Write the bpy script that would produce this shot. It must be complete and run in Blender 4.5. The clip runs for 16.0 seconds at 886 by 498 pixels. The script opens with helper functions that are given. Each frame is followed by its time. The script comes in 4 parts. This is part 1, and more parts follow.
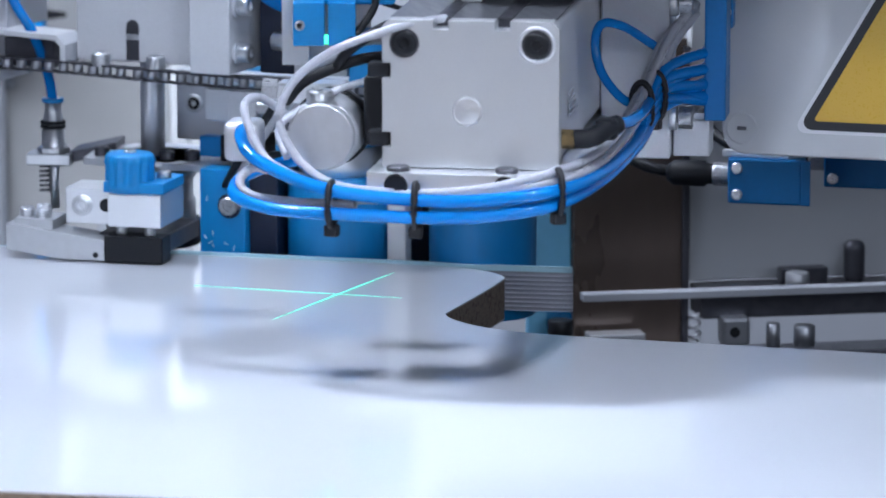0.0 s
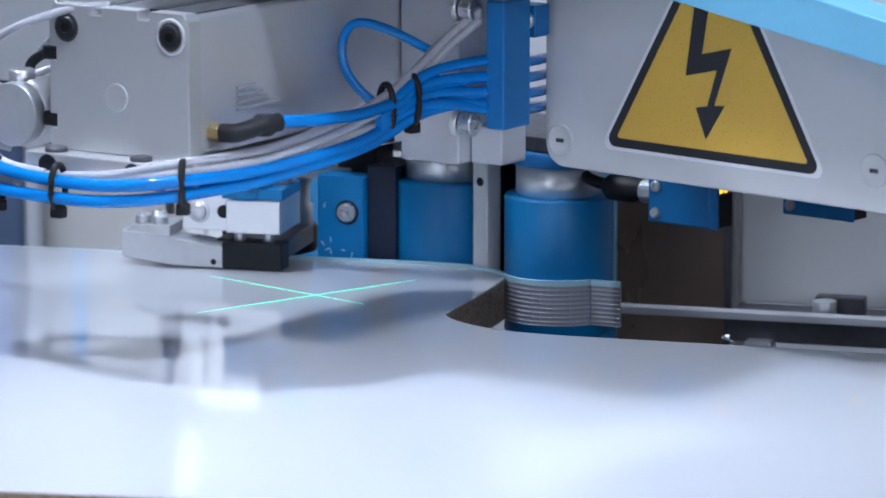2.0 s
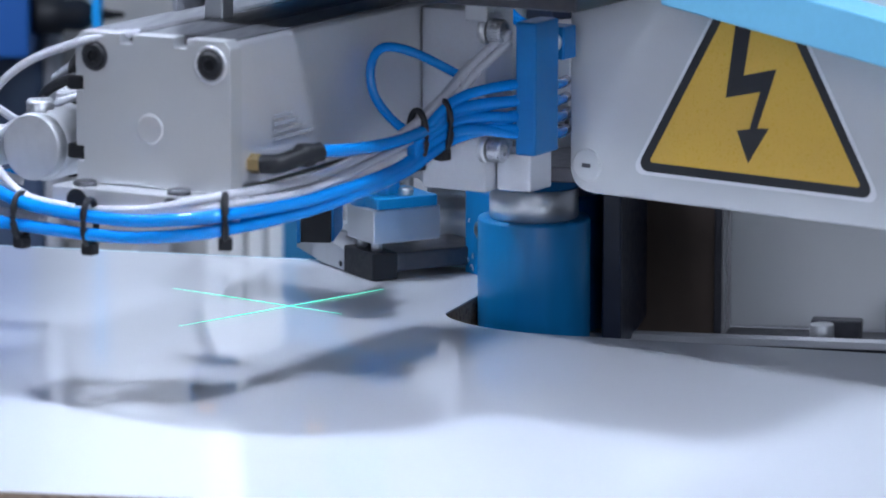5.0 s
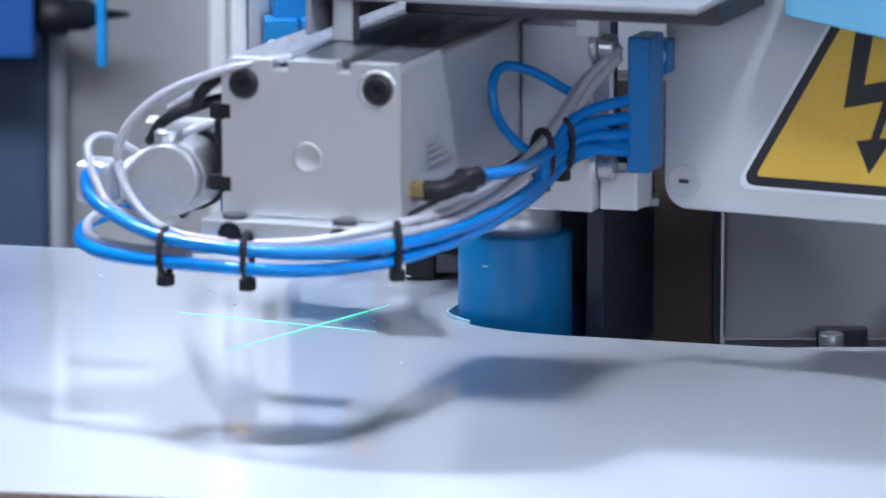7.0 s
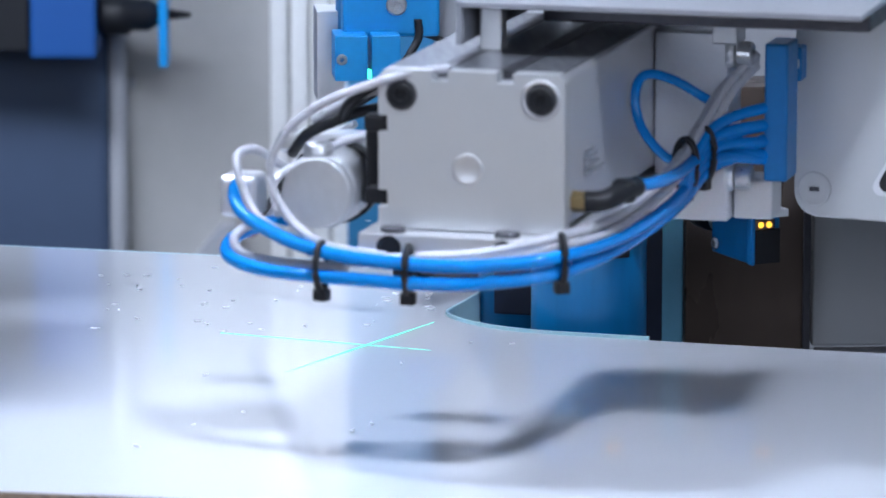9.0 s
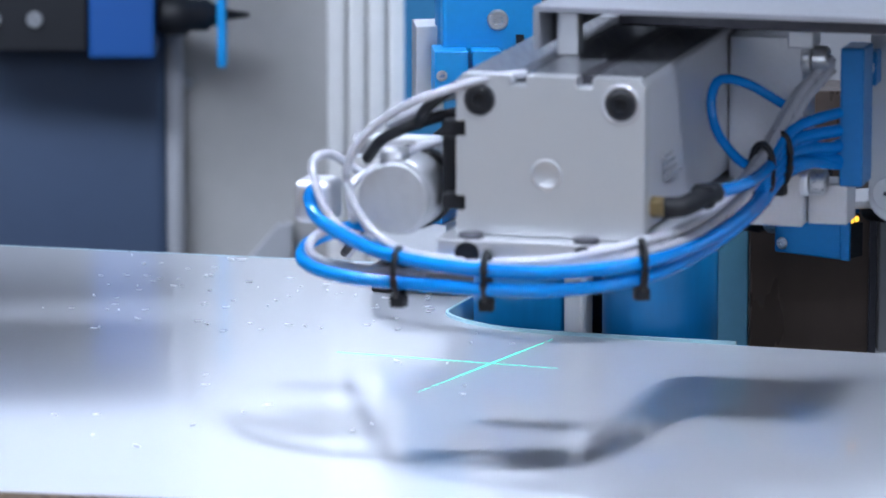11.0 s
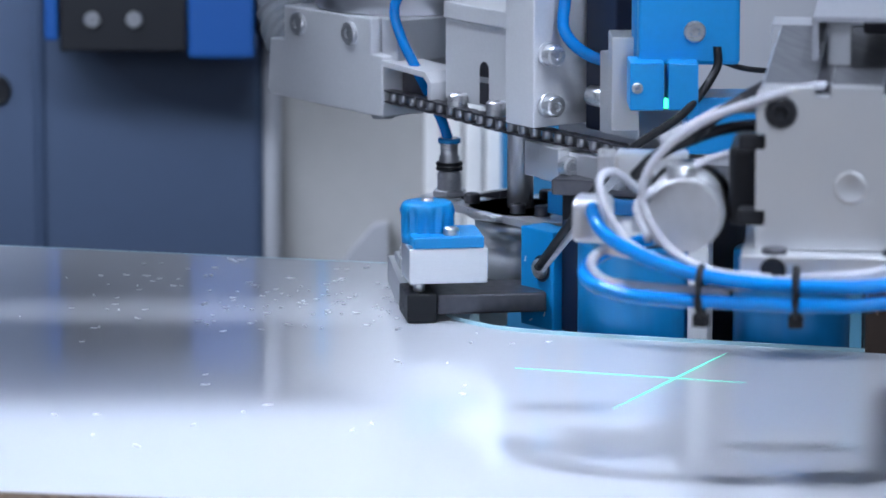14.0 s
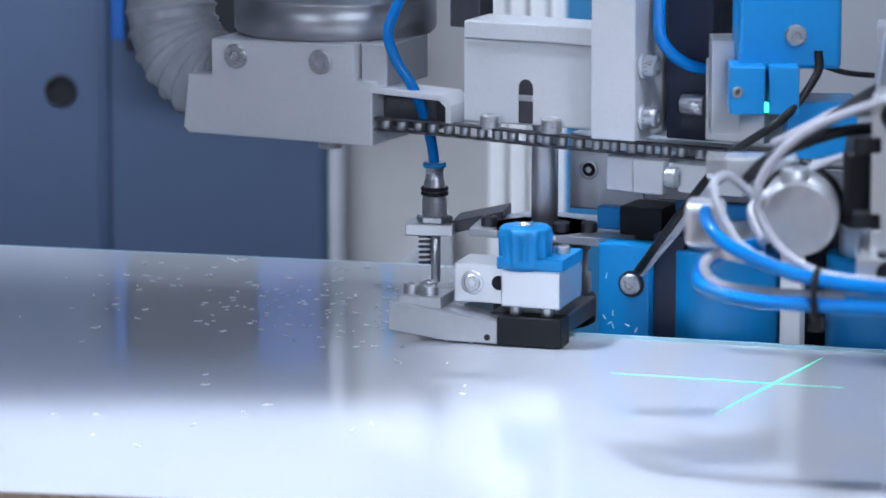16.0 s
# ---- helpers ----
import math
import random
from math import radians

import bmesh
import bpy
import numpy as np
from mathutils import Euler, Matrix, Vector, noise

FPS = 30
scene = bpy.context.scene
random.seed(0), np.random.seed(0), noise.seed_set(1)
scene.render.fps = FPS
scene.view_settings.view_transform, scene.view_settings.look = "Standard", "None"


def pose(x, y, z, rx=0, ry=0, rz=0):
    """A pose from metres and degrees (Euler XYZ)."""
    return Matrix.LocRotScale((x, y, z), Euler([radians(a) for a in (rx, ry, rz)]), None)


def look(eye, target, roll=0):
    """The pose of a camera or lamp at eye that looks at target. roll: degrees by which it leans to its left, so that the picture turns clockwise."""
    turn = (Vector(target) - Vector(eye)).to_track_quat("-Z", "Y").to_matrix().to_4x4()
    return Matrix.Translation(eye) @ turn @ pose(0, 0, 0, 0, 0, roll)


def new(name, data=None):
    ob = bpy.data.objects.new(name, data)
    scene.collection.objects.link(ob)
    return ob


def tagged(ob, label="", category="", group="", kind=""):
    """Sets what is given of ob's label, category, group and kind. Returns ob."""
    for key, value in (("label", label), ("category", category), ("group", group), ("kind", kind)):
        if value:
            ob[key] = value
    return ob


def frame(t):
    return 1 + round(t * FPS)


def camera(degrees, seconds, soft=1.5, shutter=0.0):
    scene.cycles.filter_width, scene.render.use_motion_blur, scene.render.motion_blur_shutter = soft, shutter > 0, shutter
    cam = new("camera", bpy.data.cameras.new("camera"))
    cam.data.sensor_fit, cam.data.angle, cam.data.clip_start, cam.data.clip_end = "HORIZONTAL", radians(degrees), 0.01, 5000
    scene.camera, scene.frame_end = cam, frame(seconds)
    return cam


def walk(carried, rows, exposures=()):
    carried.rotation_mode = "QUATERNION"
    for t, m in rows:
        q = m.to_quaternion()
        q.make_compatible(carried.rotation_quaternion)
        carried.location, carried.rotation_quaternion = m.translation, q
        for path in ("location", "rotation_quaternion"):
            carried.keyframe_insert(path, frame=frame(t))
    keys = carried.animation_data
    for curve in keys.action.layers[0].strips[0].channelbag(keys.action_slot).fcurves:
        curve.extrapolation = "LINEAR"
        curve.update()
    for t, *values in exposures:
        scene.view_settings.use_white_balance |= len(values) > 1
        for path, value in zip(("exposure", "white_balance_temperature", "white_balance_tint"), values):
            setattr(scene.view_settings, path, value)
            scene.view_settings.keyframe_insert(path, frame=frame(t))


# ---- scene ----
cam = camera(10.54, 16.0, soft=1.7)
cam.data.dof.use_dof = True
cam.data.dof.focus_distance = 2.40
cam.data.dof.aperture_fstop = 15.0
EYE = pose(0, 0, 0.47, 90 - 10.33, 0, 0)
walk(cam, [(0.0, EYE), (16.0, EYE)])

# ---------------------------------------------------------------- light
world = bpy.data.worlds.new("hall_air")
scene.world = world
world.use_nodes = True
world.node_tree.nodes["Background"].inputs[0].default_value = (0.55, 0.68, 1.0, 1)
world.node_tree.nodes["Background"].inputs[1].default_value = 0.17
scene.view_settings.exposure = 0.0


def lamp(name, size, power, eye, target, color=(0.73, 0.82, 1.01), shape="DISK", size_y=None):
    d = bpy.data.lights.new(name, "AREA")
    d.shape, d.size, d.energy, d.color = shape, size, power, color
    if size_y:
        d.size_y = size_y
    o = new(name, d)
    o.matrix_world = look(eye, target)
    return o


lamp("work_lamp", 0.36, 2.55, (-1.02, 2.35, 2.15), (-0.06, 2.13, 0.0)).data.spread = 0.56
lamp("work_lamp", 0.28, 2.35, (0.62, 0.95, 2.2), (-0.09, 2.02, 0.0)).data.spread = 0.52
# added fill lights without a visible source, for front faces and shadows
lamp("hall_lamp", 2.4, 44, (1.3, -1.6, 1.4), (0.0, 2.3, 0.1), shape="RECTANGLE", size_y=1.2)
lamp("hall_lamp", 1.6, 24, (-2.1, -1.5, 0.95), (-0.05, 2.2, 0.1), shape="RECTANGLE", size_y=1.2)
lamp("ceiling_lamp", 2.6, 15, (0.0, 0.9, 3.3), (0.0, 1.3, 0.0), shape="RECTANGLE", size_y=1.6)
# added light that only brightens the gantry covers
lamp("gantry_lamp", 0.9, 8.5, (-0.4, 2.75, 0.42), (-0.2, 3.25, 0.12), shape="RECTANGLE", size_y=0.1)

# ---------------------------------------------------------------- materials


def mat(name, color, rough=0.5, metal=0.0, vary=0.06, grain=300.0, bump=0.03, stretch=(1, 1, 1), coat=0.0, emit=None, power=0.0,
        trans=0.0, stain=None, stain_amount=0.0, stain_scale=12.0, spec=0.5):
    m = bpy.data.materials.new(name)
    m.use_nodes = True
    nt = m.node_tree
    b = nt.nodes["Principled BSDF"]
    tc = nt.nodes.new("ShaderNodeTexCoord")
    mp = nt.nodes.new("ShaderNodeMapping")
    mp.inputs["Scale"].default_value = stretch
    nt.links.new(tc.outputs["Object"], mp.inputs[0])
    n1 = nt.nodes.new("ShaderNodeTexNoise")
    n1.inputs["Scale"].default_value, n1.inputs["Detail"].default_value = grain, 4
    nt.links.new(mp.outputs[0], n1.inputs["Vector"])
    n2 = nt.nodes.new("ShaderNodeTexNoise")
    n2.inputs["Scale"].default_value, n2.inputs["Detail"].default_value = stain_scale, 5
    nt.links.new(tc.outputs["Object"], n2.inputs["Vector"])
    add = nt.nodes.new("ShaderNodeMath")
    add.operation = "ADD"
    nt.links.new(n1.outputs["Fac"], add.inputs[0])
    nt.links.new(n2.outputs["Fac"], add.inputs[1])
    mr = nt.nodes.new("ShaderNodeMapRange")
    mr.inputs["From Min"].default_value, mr.inputs["From Max"].default_value = 0.6, 1.4
    mr.inputs["To Min"].default_value, mr.inputs["To Max"].default_value = 1 - vary, 1 + vary
    nt.links.new(add.outputs[0], mr.inputs[0])
    mul = nt.nodes.new("ShaderNodeVectorMath")
    mul.operation = "SCALE"
    mul.inputs[0].default_value = color
    nt.links.new(mr.outputs[0], mul.inputs["Scale"])
    out = mul.outputs[0]
    if stain:
        ramp = nt.nodes.new("ShaderNodeMapRange")
        ramp.inputs["From Min"].default_value, ramp.inputs["From Max"].default_value = 0.48, 0.68
        ramp.inputs["To Max"].default_value = stain_amount
        nt.links.new(n2.outputs["Fac"], ramp.inputs[0])
        mix = nt.nodes.new("ShaderNodeMix")
        mix.data_type = "RGBA"
        nt.links.new(ramp.outputs[0], mix.inputs["Factor"])
        nt.links.new(out, mix.inputs["A"])
        mix.inputs["B"].default_value = (*stain, 1)
        out = mix.outputs["Result"]
    nt.links.new(out, b.inputs["Base Color"])
    rr = nt.nodes.new("ShaderNodeMapRange")
    rr.inputs["From Min"].default_value, rr.inputs["From Max"].default_value = 0.3, 0.7
    rr.inputs["To Min"].default_value, rr.inputs["To Max"].default_value = max(0.02, rough * 0.85), min(1, rough * 1.15)
    nt.links.new(n1.outputs["Fac"], rr.inputs[0])
    nt.links.new(rr.outputs[0], b.inputs["Roughness"])
    b.inputs["Metallic"].default_value = metal
    b.inputs["Coat Weight"].default_value = coat
    b.inputs["Specular IOR Level"].default_value = spec
    b.inputs["Transmission Weight"].default_value = trans
    if bump:
        bp = nt.nodes.new("ShaderNodeBump")
        bp.inputs["Strength"].default_value, bp.inputs["Distance"].default_value = bump, 0.0006
        nt.links.new(n1.outputs["Fac"], bp.inputs["Height"])
        nt.links.new(bp.outputs[0], b.inputs["Normal"])
    if emit:
        b.inputs["Emission Color"].default_value = (*emit, 1)
        b.inputs["Emission Strength"].default_value = power
    return m


LAMINATE = mat("white_laminate", (0.54, 0.56, 0.595), 0.062, vary=0.015, grain=900, bump=0.012, stain_scale=5, spec=0.75)


def smears(m, low, high, scale):
    """Dust smears: the gloss of a wiped surface varies in long soft patches."""
    nt = m.node_tree
    tc = nt.nodes.new("ShaderNodeTexCoord")
    mp = nt.nodes.new("ShaderNodeMapping")
    mp.inputs["Scale"].default_value = (1.0, 1.6, 1.0)
    n = nt.nodes.new("ShaderNodeTexNoise")
    n.inputs["Scale"].default_value, n.inputs["Detail"].default_value, n.inputs["Distortion"].default_value = scale, 5, 0.8
    r = nt.nodes.new("ShaderNodeMapRange")
    r.inputs["From Min"].default_value, r.inputs["From Max"].default_value = 0.42, 0.68
    r.inputs["To Min"].default_value, r.inputs["To Max"].default_value = low, high
    nt.links.new(tc.outputs["Object"], mp.inputs[0])
    nt.links.new(mp.outputs[0], n.inputs["Vector"])
    nt.links.new(n.outputs["Fac"], r.inputs[0])
    nt.links.new(r.outputs[0], nt.nodes["Principled BSDF"].inputs["Roughness"])


smears(LAMINATE, 0.045, 0.085, 11.0)
CHIPBOARD = mat("chipboard", (0.20, 0.155, 0.12), 0.85, vary=0.35, grain=420, bump=0.6, stain=(0.07, 0.045, 0.03), stain_amount=0.9, stain_scale=380)
TABLE = mat("beech_table", (0.34, 0.25, 0.17), 0.5, vary=0.15, grain=60, stretch=(1, 8, 8))
ALU = mat("milled_aluminium", (0.76, 0.77, 0.79), 0.34, 0.8, vary=0.05, grain=500, bump=0.05, stretch=(1, 1, 6))
ALU_MATT = mat("anodised_aluminium", (0.70, 0.71, 0.74), 0.40, 0.8, vary=0.05, grain=700, bump=0.05)
BLASTED = mat("bead_blasted_aluminium", (0.66, 0.675, 0.69), 0.42, 0.8, vary=0.05, grain=1400, bump=0.08)
MOTOR = mat("satin_turned_aluminium", (0.42, 0.43, 0.455), 0.36, 0.9, vary=0.06, grain=400, stretch=(1, 1, 10))
CAST = mat("cast_aluminium", (0.54, 0.55, 0.57), 0.40, 0.65, vary=0.08, grain=220, bump=0.06)
STEEL = mat("turned_steel", (0.60, 0.61, 0.63), 0.30, 0.85, vary=0.08, grain=300, bump=0.04, stretch=(1, 1, 12))
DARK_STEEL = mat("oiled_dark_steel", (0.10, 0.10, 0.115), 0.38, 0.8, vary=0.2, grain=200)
BLACK = mat("black_plastic", (0.010, 0.011, 0.014), 0.5, vary=0.2, grain=500, spec=0.3)
# navy of dark plates, also used as painted shade in gaps and recesses
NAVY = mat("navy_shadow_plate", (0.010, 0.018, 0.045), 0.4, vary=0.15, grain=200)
BLUE = mat("blue_anodised", (0.002, 0.165, 0.44), 0.42, 0.15, vary=0.08, grain=350, bump=0.05)
DULL_BLUE = mat("dull_blue_plate", (0.03, 0.20, 0.40), 0.5, vary=0.06, grain=200)
DEEP_BLUE = mat("deep_blue_plastic", (0.002, 0.06, 0.24), 0.5, vary=0.08, grain=350)
BLUE_LIGHT = mat("bright_blue_plastic", (0.002, 0.25, 0.60), 0.38, vary=0.06, grain=400)
BLUE_TUBE = mat("blue_pu_tube", (0.002, 0.19, 0.56), 0.13, vary=0.05, grain=300, bump=0.0, spec=0.32)
GREY_TUBE = mat("grey_pu_tube", (0.40, 0.41, 0.45), 0.3, vary=0.05, grain=300, bump=0.0)
ROLLER = mat("blue_roller_rubber", (0.002, 0.20, 0.48), 0.36, vary=0.10, grain=260, stretch=(1, 1, 0.15), bump=0.03)
CABINET = mat("light_grey_powder_coat", (0.56, 0.57, 0.58), 0.42, vary=0.03, grain=1600, bump=0.08)
YELLOW = mat("warning_yellow", (0.72, 0.44, 0.07), 0.3, vary=0.015, grain=900, bump=0.0)
SIGN_BLACK = mat("sign_black", (0.018, 0.018, 0.022), 0.4, vary=0.1, grain=100)
SIGN_WHITE = mat("sign_white", (0.78, 0.78, 0.80), 0.4, vary=0.03, grain=100)
PALE_BLUE = mat("pale_blue_plate", (0.16, 0.46, 0.66), 0.4, vary=0.05, grain=300)
BROWN = mat("scorched_steel_column", (0.15, 0.112, 0.092), 0.28, 0.5, vary=0.3, grain=30, stretch=(1, 1, 0.3), stain_scale=9)
SHEET = mat("dull_grey_sheet", (0.30, 0.31, 0.34), 0.5, 0.3, vary=0.06, grain=500)
# cylinder top: the shade and dark reflection of the hood as a colour
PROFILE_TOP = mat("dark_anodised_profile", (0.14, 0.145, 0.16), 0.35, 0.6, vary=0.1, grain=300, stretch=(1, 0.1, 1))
GREY_PLATE = mat("grey_cover_plate", (0.46, 0.47, 0.50), 0.5, vary=0.05, grain=800)
SLATE = mat("slate_blue_cover", (0.052, 0.080, 0.140), 0.55, vary=0.10, grain=60, stain_scale=3)
BEIGE = mat("warm_grey_cover", (0.43, 0.425, 0.415), 0.6, vary=0.06, grain=60, stain_scale=3)
PALE_ALU = mat("pale_satin_aluminium", (0.74, 0.75, 0.77), 0.42, 0.35, vary=0.05, grain=600, bump=0.05)
WHITE = mat("white_paint", (0.86, 0.86, 0.85), 0.5, vary=0.04, grain=100)
BAND = mat("blue_grey_edge_band", (0.42, 0.66, 0.74), 0.4, vary=0.05, grain=500)
BAND_RIB = mat("ribbed_band_back", (0.30, 0.31, 0.35), 0.45, vary=0.08, grain=600)
BRASS = mat("brass", (0.60, 0.44, 0.22), 0.3, 1.0, vary=0.08, grain=300)
HOSE = mat("clear_suction_hose", (0.50, 0.52, 0.55), 0.2, vary=0.25, grain=60, trans=0.45, bump=0.5, stain_scale=40)
CHIP = mat("plastic_chip", (0.86, 0.88, 0.90), 0.5, vary=0.1, grain=500)
GREEN = mat("laser_light", (0.02, 0.3, 0.2), 0.5, vary=0, bump=0, emit=(0.14, 1.0, 0.70), power=1.5)
AMBER = mat("amber_led", (0.6, 0.25, 0.0), 0.4, vary=0, bump=0, emit=(1.0, 0.56, 0.06), power=1.6)
GREEN_LED = mat("green_led", (0.0, 0.4, 0.1), 0.4, vary=0, bump=0, emit=(0.05, 1.0, 0.35), power=4.0)
HALL = mat("hall_wall_paint", (0.5, 0.52, 0.56), 0.8, vary=0.05, grain=8)
BED = mat("dark_machine_bed", (0.030, 0.034, 0.045), 0.5, 0.2, vary=0.2, grain=40)

# ---------------------------------------------------------------- mesh helpers, in millimetres
MM = 0.001


def part(name, bm, material, parent, label="", m=None):
    me = bpy.data.meshes.new(name)
    if m is not None:
        bm.transform(m)
    bm.to_mesh(me)
    bm.free()
    me.materials.append(material)
    ob = new(name, me)
    ob.parent = parent
    return tagged(ob, label)


def frame_at(x, y, z=0, rz=0, rx=0, ry=0):
    return pose(x * MM, y * MM, z * MM, rx, ry, rz)


def box(x0, x1, y0, y1, z0, z1, bev=0.6, seg=2):
    bm = bmesh.new()
    bmesh.ops.create_cube(bm, size=1)
    bm.transform(Matrix.Translation(((x0 + x1) / 2 * MM, (y0 + y1) / 2 * MM, (z0 + z1) / 2 * MM)) @ Matrix.Diagonal(((x1 - x0) * MM, (y1 - y0) * MM, (z1 - z0) * MM, 1)))
    if bev:
        bmesh.ops.bevel(bm, geom=bm.edges[:], offset=bev * MM, segments=seg, affect="EDGES", profile=0.5)
    return bm


def join(*bms):
    out = bms[0]
    for b in bms[1:]:
        me = bpy.data.meshes.new("tmp")
        b.to_mesh(me)
        b.free()
        out.from_mesh(me)
        bpy.data.meshes.remove(me)
    return out


def moved(bm, m):
    bm.transform(m)
    return bm


def lathe(profile, seg=40, x=0, y=0, smooth=True):
    """A turned body about z: (radius, z) in mm from bottom to top."""
    bm = bmesh.new()
    rings = []
    for r, z in profile:
        if r < 1e-6:
            rings.append([bm.verts.new((x * MM, y * MM, z * MM))])
        else:
            rings.append([bm.verts.new(((x + r * math.cos(a)) * MM, (y + r * math.sin(a)) * MM, z * MM)) for a in (2 * math.pi * k / seg for k in range(seg))])
    for a, b in zip(rings, rings[1:]):
        for k in range(seg):
            k2 = (k + 1) % seg
            if len(a) == 1 and len(b) == 1:
                break
            if len(a) == 1:
                f = bm.faces.new((a[0], b[k2], b[k]))
            elif len(b) == 1:
                f = bm.faces.new((a[k], a[k2], b[0]))
            else:
                f = bm.faces.new((a[k], a[k2], b[k2], b[k]))
            f.smooth = smooth
    for ring, flip in ((rings[0], True), (rings[-1], False)):
        if len(ring) > 1:
            bm.faces.new(list(reversed(ring)) if flip else ring)
    return bm


def rod(r, z0, z1, x=0, y=0, seg=32, ch=0.5):
    c = min(ch, r * 0.4, abs(z1 - z0) * 0.3)
    bm = lathe([(r - c, z0), (r, z0 + c), (r, z1 - c), (r - c, z1)], seg, x, y, smooth=False)
    for f in bm.faces:
        if len(f.verts) == 4:
            f.smooth = True
    return bm


FRONT = pose(0, 0, 0, 90, 0, 0)      # turns z towards -y


def facing(bm, x, y, z):
    """Sets a turned body so that its top looks towards -y, at x, y, z in mm."""
    bm.transform(frame_at(x, y, z) @ FRONT)
    return bm


def sideways(bm, x, y, z, sign=1):
    """Sets a turned body so that its top looks towards +x."""
    bm.transform(frame_at(x, y, z) @ pose(0, 0, 0, 0, 90 * sign, 0))
    return bm


def screw(r=6.0, h=6.0, seg=24):
    """Cap screw head along z with its hexagon socket."""
    bm = lathe([(r * 0.98, 0), (r, 0.4), (r, h - 0.8), (r - 0.8, h), (r * 0.46, h)], seg, smooth=False)
    bmesh.ops.delete(bm, geom=[f for f in bm.faces if len(f.verts) > 4 and f.calc_center_median().z > h * MM * 0.9], context="FACES")
    sock = lathe([(0.01, h - 1.3), (r * 0.46, h - 1.2), (r * 0.46, h)], 6, smooth=False)
    bmesh.ops.delete(sock, geom=[f for f in sock.faces if len(f.verts) > 4], context="FACES")
    for f in sock.faces:
        f.normal_flip()
    return join(bm, sock)


def hexnut(r, z0, z1):
    return lathe([(r * 0.92, z0), (r, z0 + 0.6), (r, z1 - 0.6), (r * 0.92, z1)], 6, smooth=False)


def spline(points, n=10):
    P = [Vector(p) * MM for p in points]
    P = [P[0] * 2 - P[1]] + P + [P[-1] * 2 - P[-2]]
    out = []
    for i in range(1, len(P) - 2):
        a, b, c, d = P[i - 1], P[i], P[i + 1], P[i + 2]
        for k in range(n):
            t = k / n
            out.append(0.5 * ((2 * b) + (c - a) * t + (2 * a - 5 * b + 4 * c - d) * t * t + (3 * b - a - 3 * c + d) * t ** 3))
    out.append(P[-2])
    return out


def tube(points, r, n=10, seg=12, ripple=None):
    """A round hose of radius r mm along the points (mm)."""
    pts = spline(points, n)
    bm = bmesh.new()
    rings = []
    up = Vector((0, 0, 1))
    for i, p in enumerate(pts):
        d = (pts[min(i + 1, len(pts) - 1)] - pts[max(i - 1, 0)]).normalized()
        u = d.cross(up)
        if u.length < 0.05:
            u = d.cross(Vector((0, 1, 0)))
        u.normalize()
        v = u.cross(d).normalized()
        rr = r * (1 + (ripple * max(0.0, math.sin(i * 0.8)) ** 3 if ripple else 0)) * MM
        rings.append([bm.verts.new(p + (u * math.cos(a) + v * math.sin(a)) * rr) for a in (2 * math.pi * k / seg for k in range(seg))])
    for a, b in zip(rings, rings[1:]):
        for k in range(seg):
            bm.faces.new((a[k], a[(k + 1) % seg], b[(k + 1) % seg], b[k])).smooth = True
    bm.faces.new(list(reversed(rings[0])))
    bm.faces.new(rings[-1])
    bmesh.ops.recalc_face_normals(bm, faces=bm.faces[:])
    return bm


def extrude_xy(poly, z0, z1, bev=0.0):
    """A prism over a plan polygon in mm."""
    bm = bmesh.new()
    low = [bm.verts.new((x * MM, y * MM, z0 * MM)) for x, y in poly]
    top = [bm.verts.new((x * MM, y * MM, z1 * MM)) for x, y in poly]
    bm.faces.new(list(reversed(low)))
    bm.faces.new(top)
    n = len(poly)
    for k in range(n):
        bm.faces.new((low[k], low[(k + 1) % n], top[(k + 1) % n], top[k]))
    bmesh.ops.recalc_face_normals(bm, faces=bm.faces[:])
    if bev:
        bmesh.ops.bevel(bm, geom=[e for e in bm.edges], offset=bev * MM, segments=2, affect="EDGES", profile=0.5)
    return bm


def prism_xz(poly, y0, y1, bev=0.0):
    """A prism over an upright polygon (x, z) in mm, from y0 to y1."""
    bm = extrude_xy(poly, -y1, -y0, bev)
    bm.transform(FRONT)
    return bm


def group_of(name, label, category):
    e = new(name)
    e.empty_display_size = 0.02
    return tagged(e, label, category)


def rounded(x0, x1, z0, z1, r, seg=6):
    pts = []
    for cx, cz, a0 in ((x1 - r, z0 + r, -90), (x1 - r, z1 - r, 0), (x0 + r, z1 - r, 90), (x0 + r, z0 + r, 180)):
        for k in range(seg + 1):
            a = radians(a0 + 90 * k / seg)
            pts.append((cx + r * math.cos(a), cz + r * math.sin(a)))
    return pts


# ---------------------------------------------------------------- setting: hall, bed, gantry wall
def flat(name, x0, x1, y0, y1, z0, z1, material, label, bev=0):
    ob = part(name, box(x0, x1, y0, y1, z0, z1, bev), material, None)
    return tagged(ob, label, "structure", kind="structure")


flat("floor", -4000, 4000, -4000, 6000, -900, -850, BED, "dark workshop floor under the machine")
flat("ceiling", -4000, 4000, -4000, 6000, 3400, 3450, HALL, "plain grey hall ceiling")
flat("wall_north", -4000, 4000, 6000, 6050, -850, 3400, HALL, "plain grey hall wall behind the machine")
flat("wall_south", -4000, 4000, -4050, -4000, -850, 3400, HALL, "plain grey hall wall")
flat("wall_west", -4050, -4000, -4000, 6000, -850, 3400, HALL, "plain grey hall wall")
flat("wall_east", 4000, 4050, -4000, 6000, -850, 3400, HALL, "plain grey hall wall")

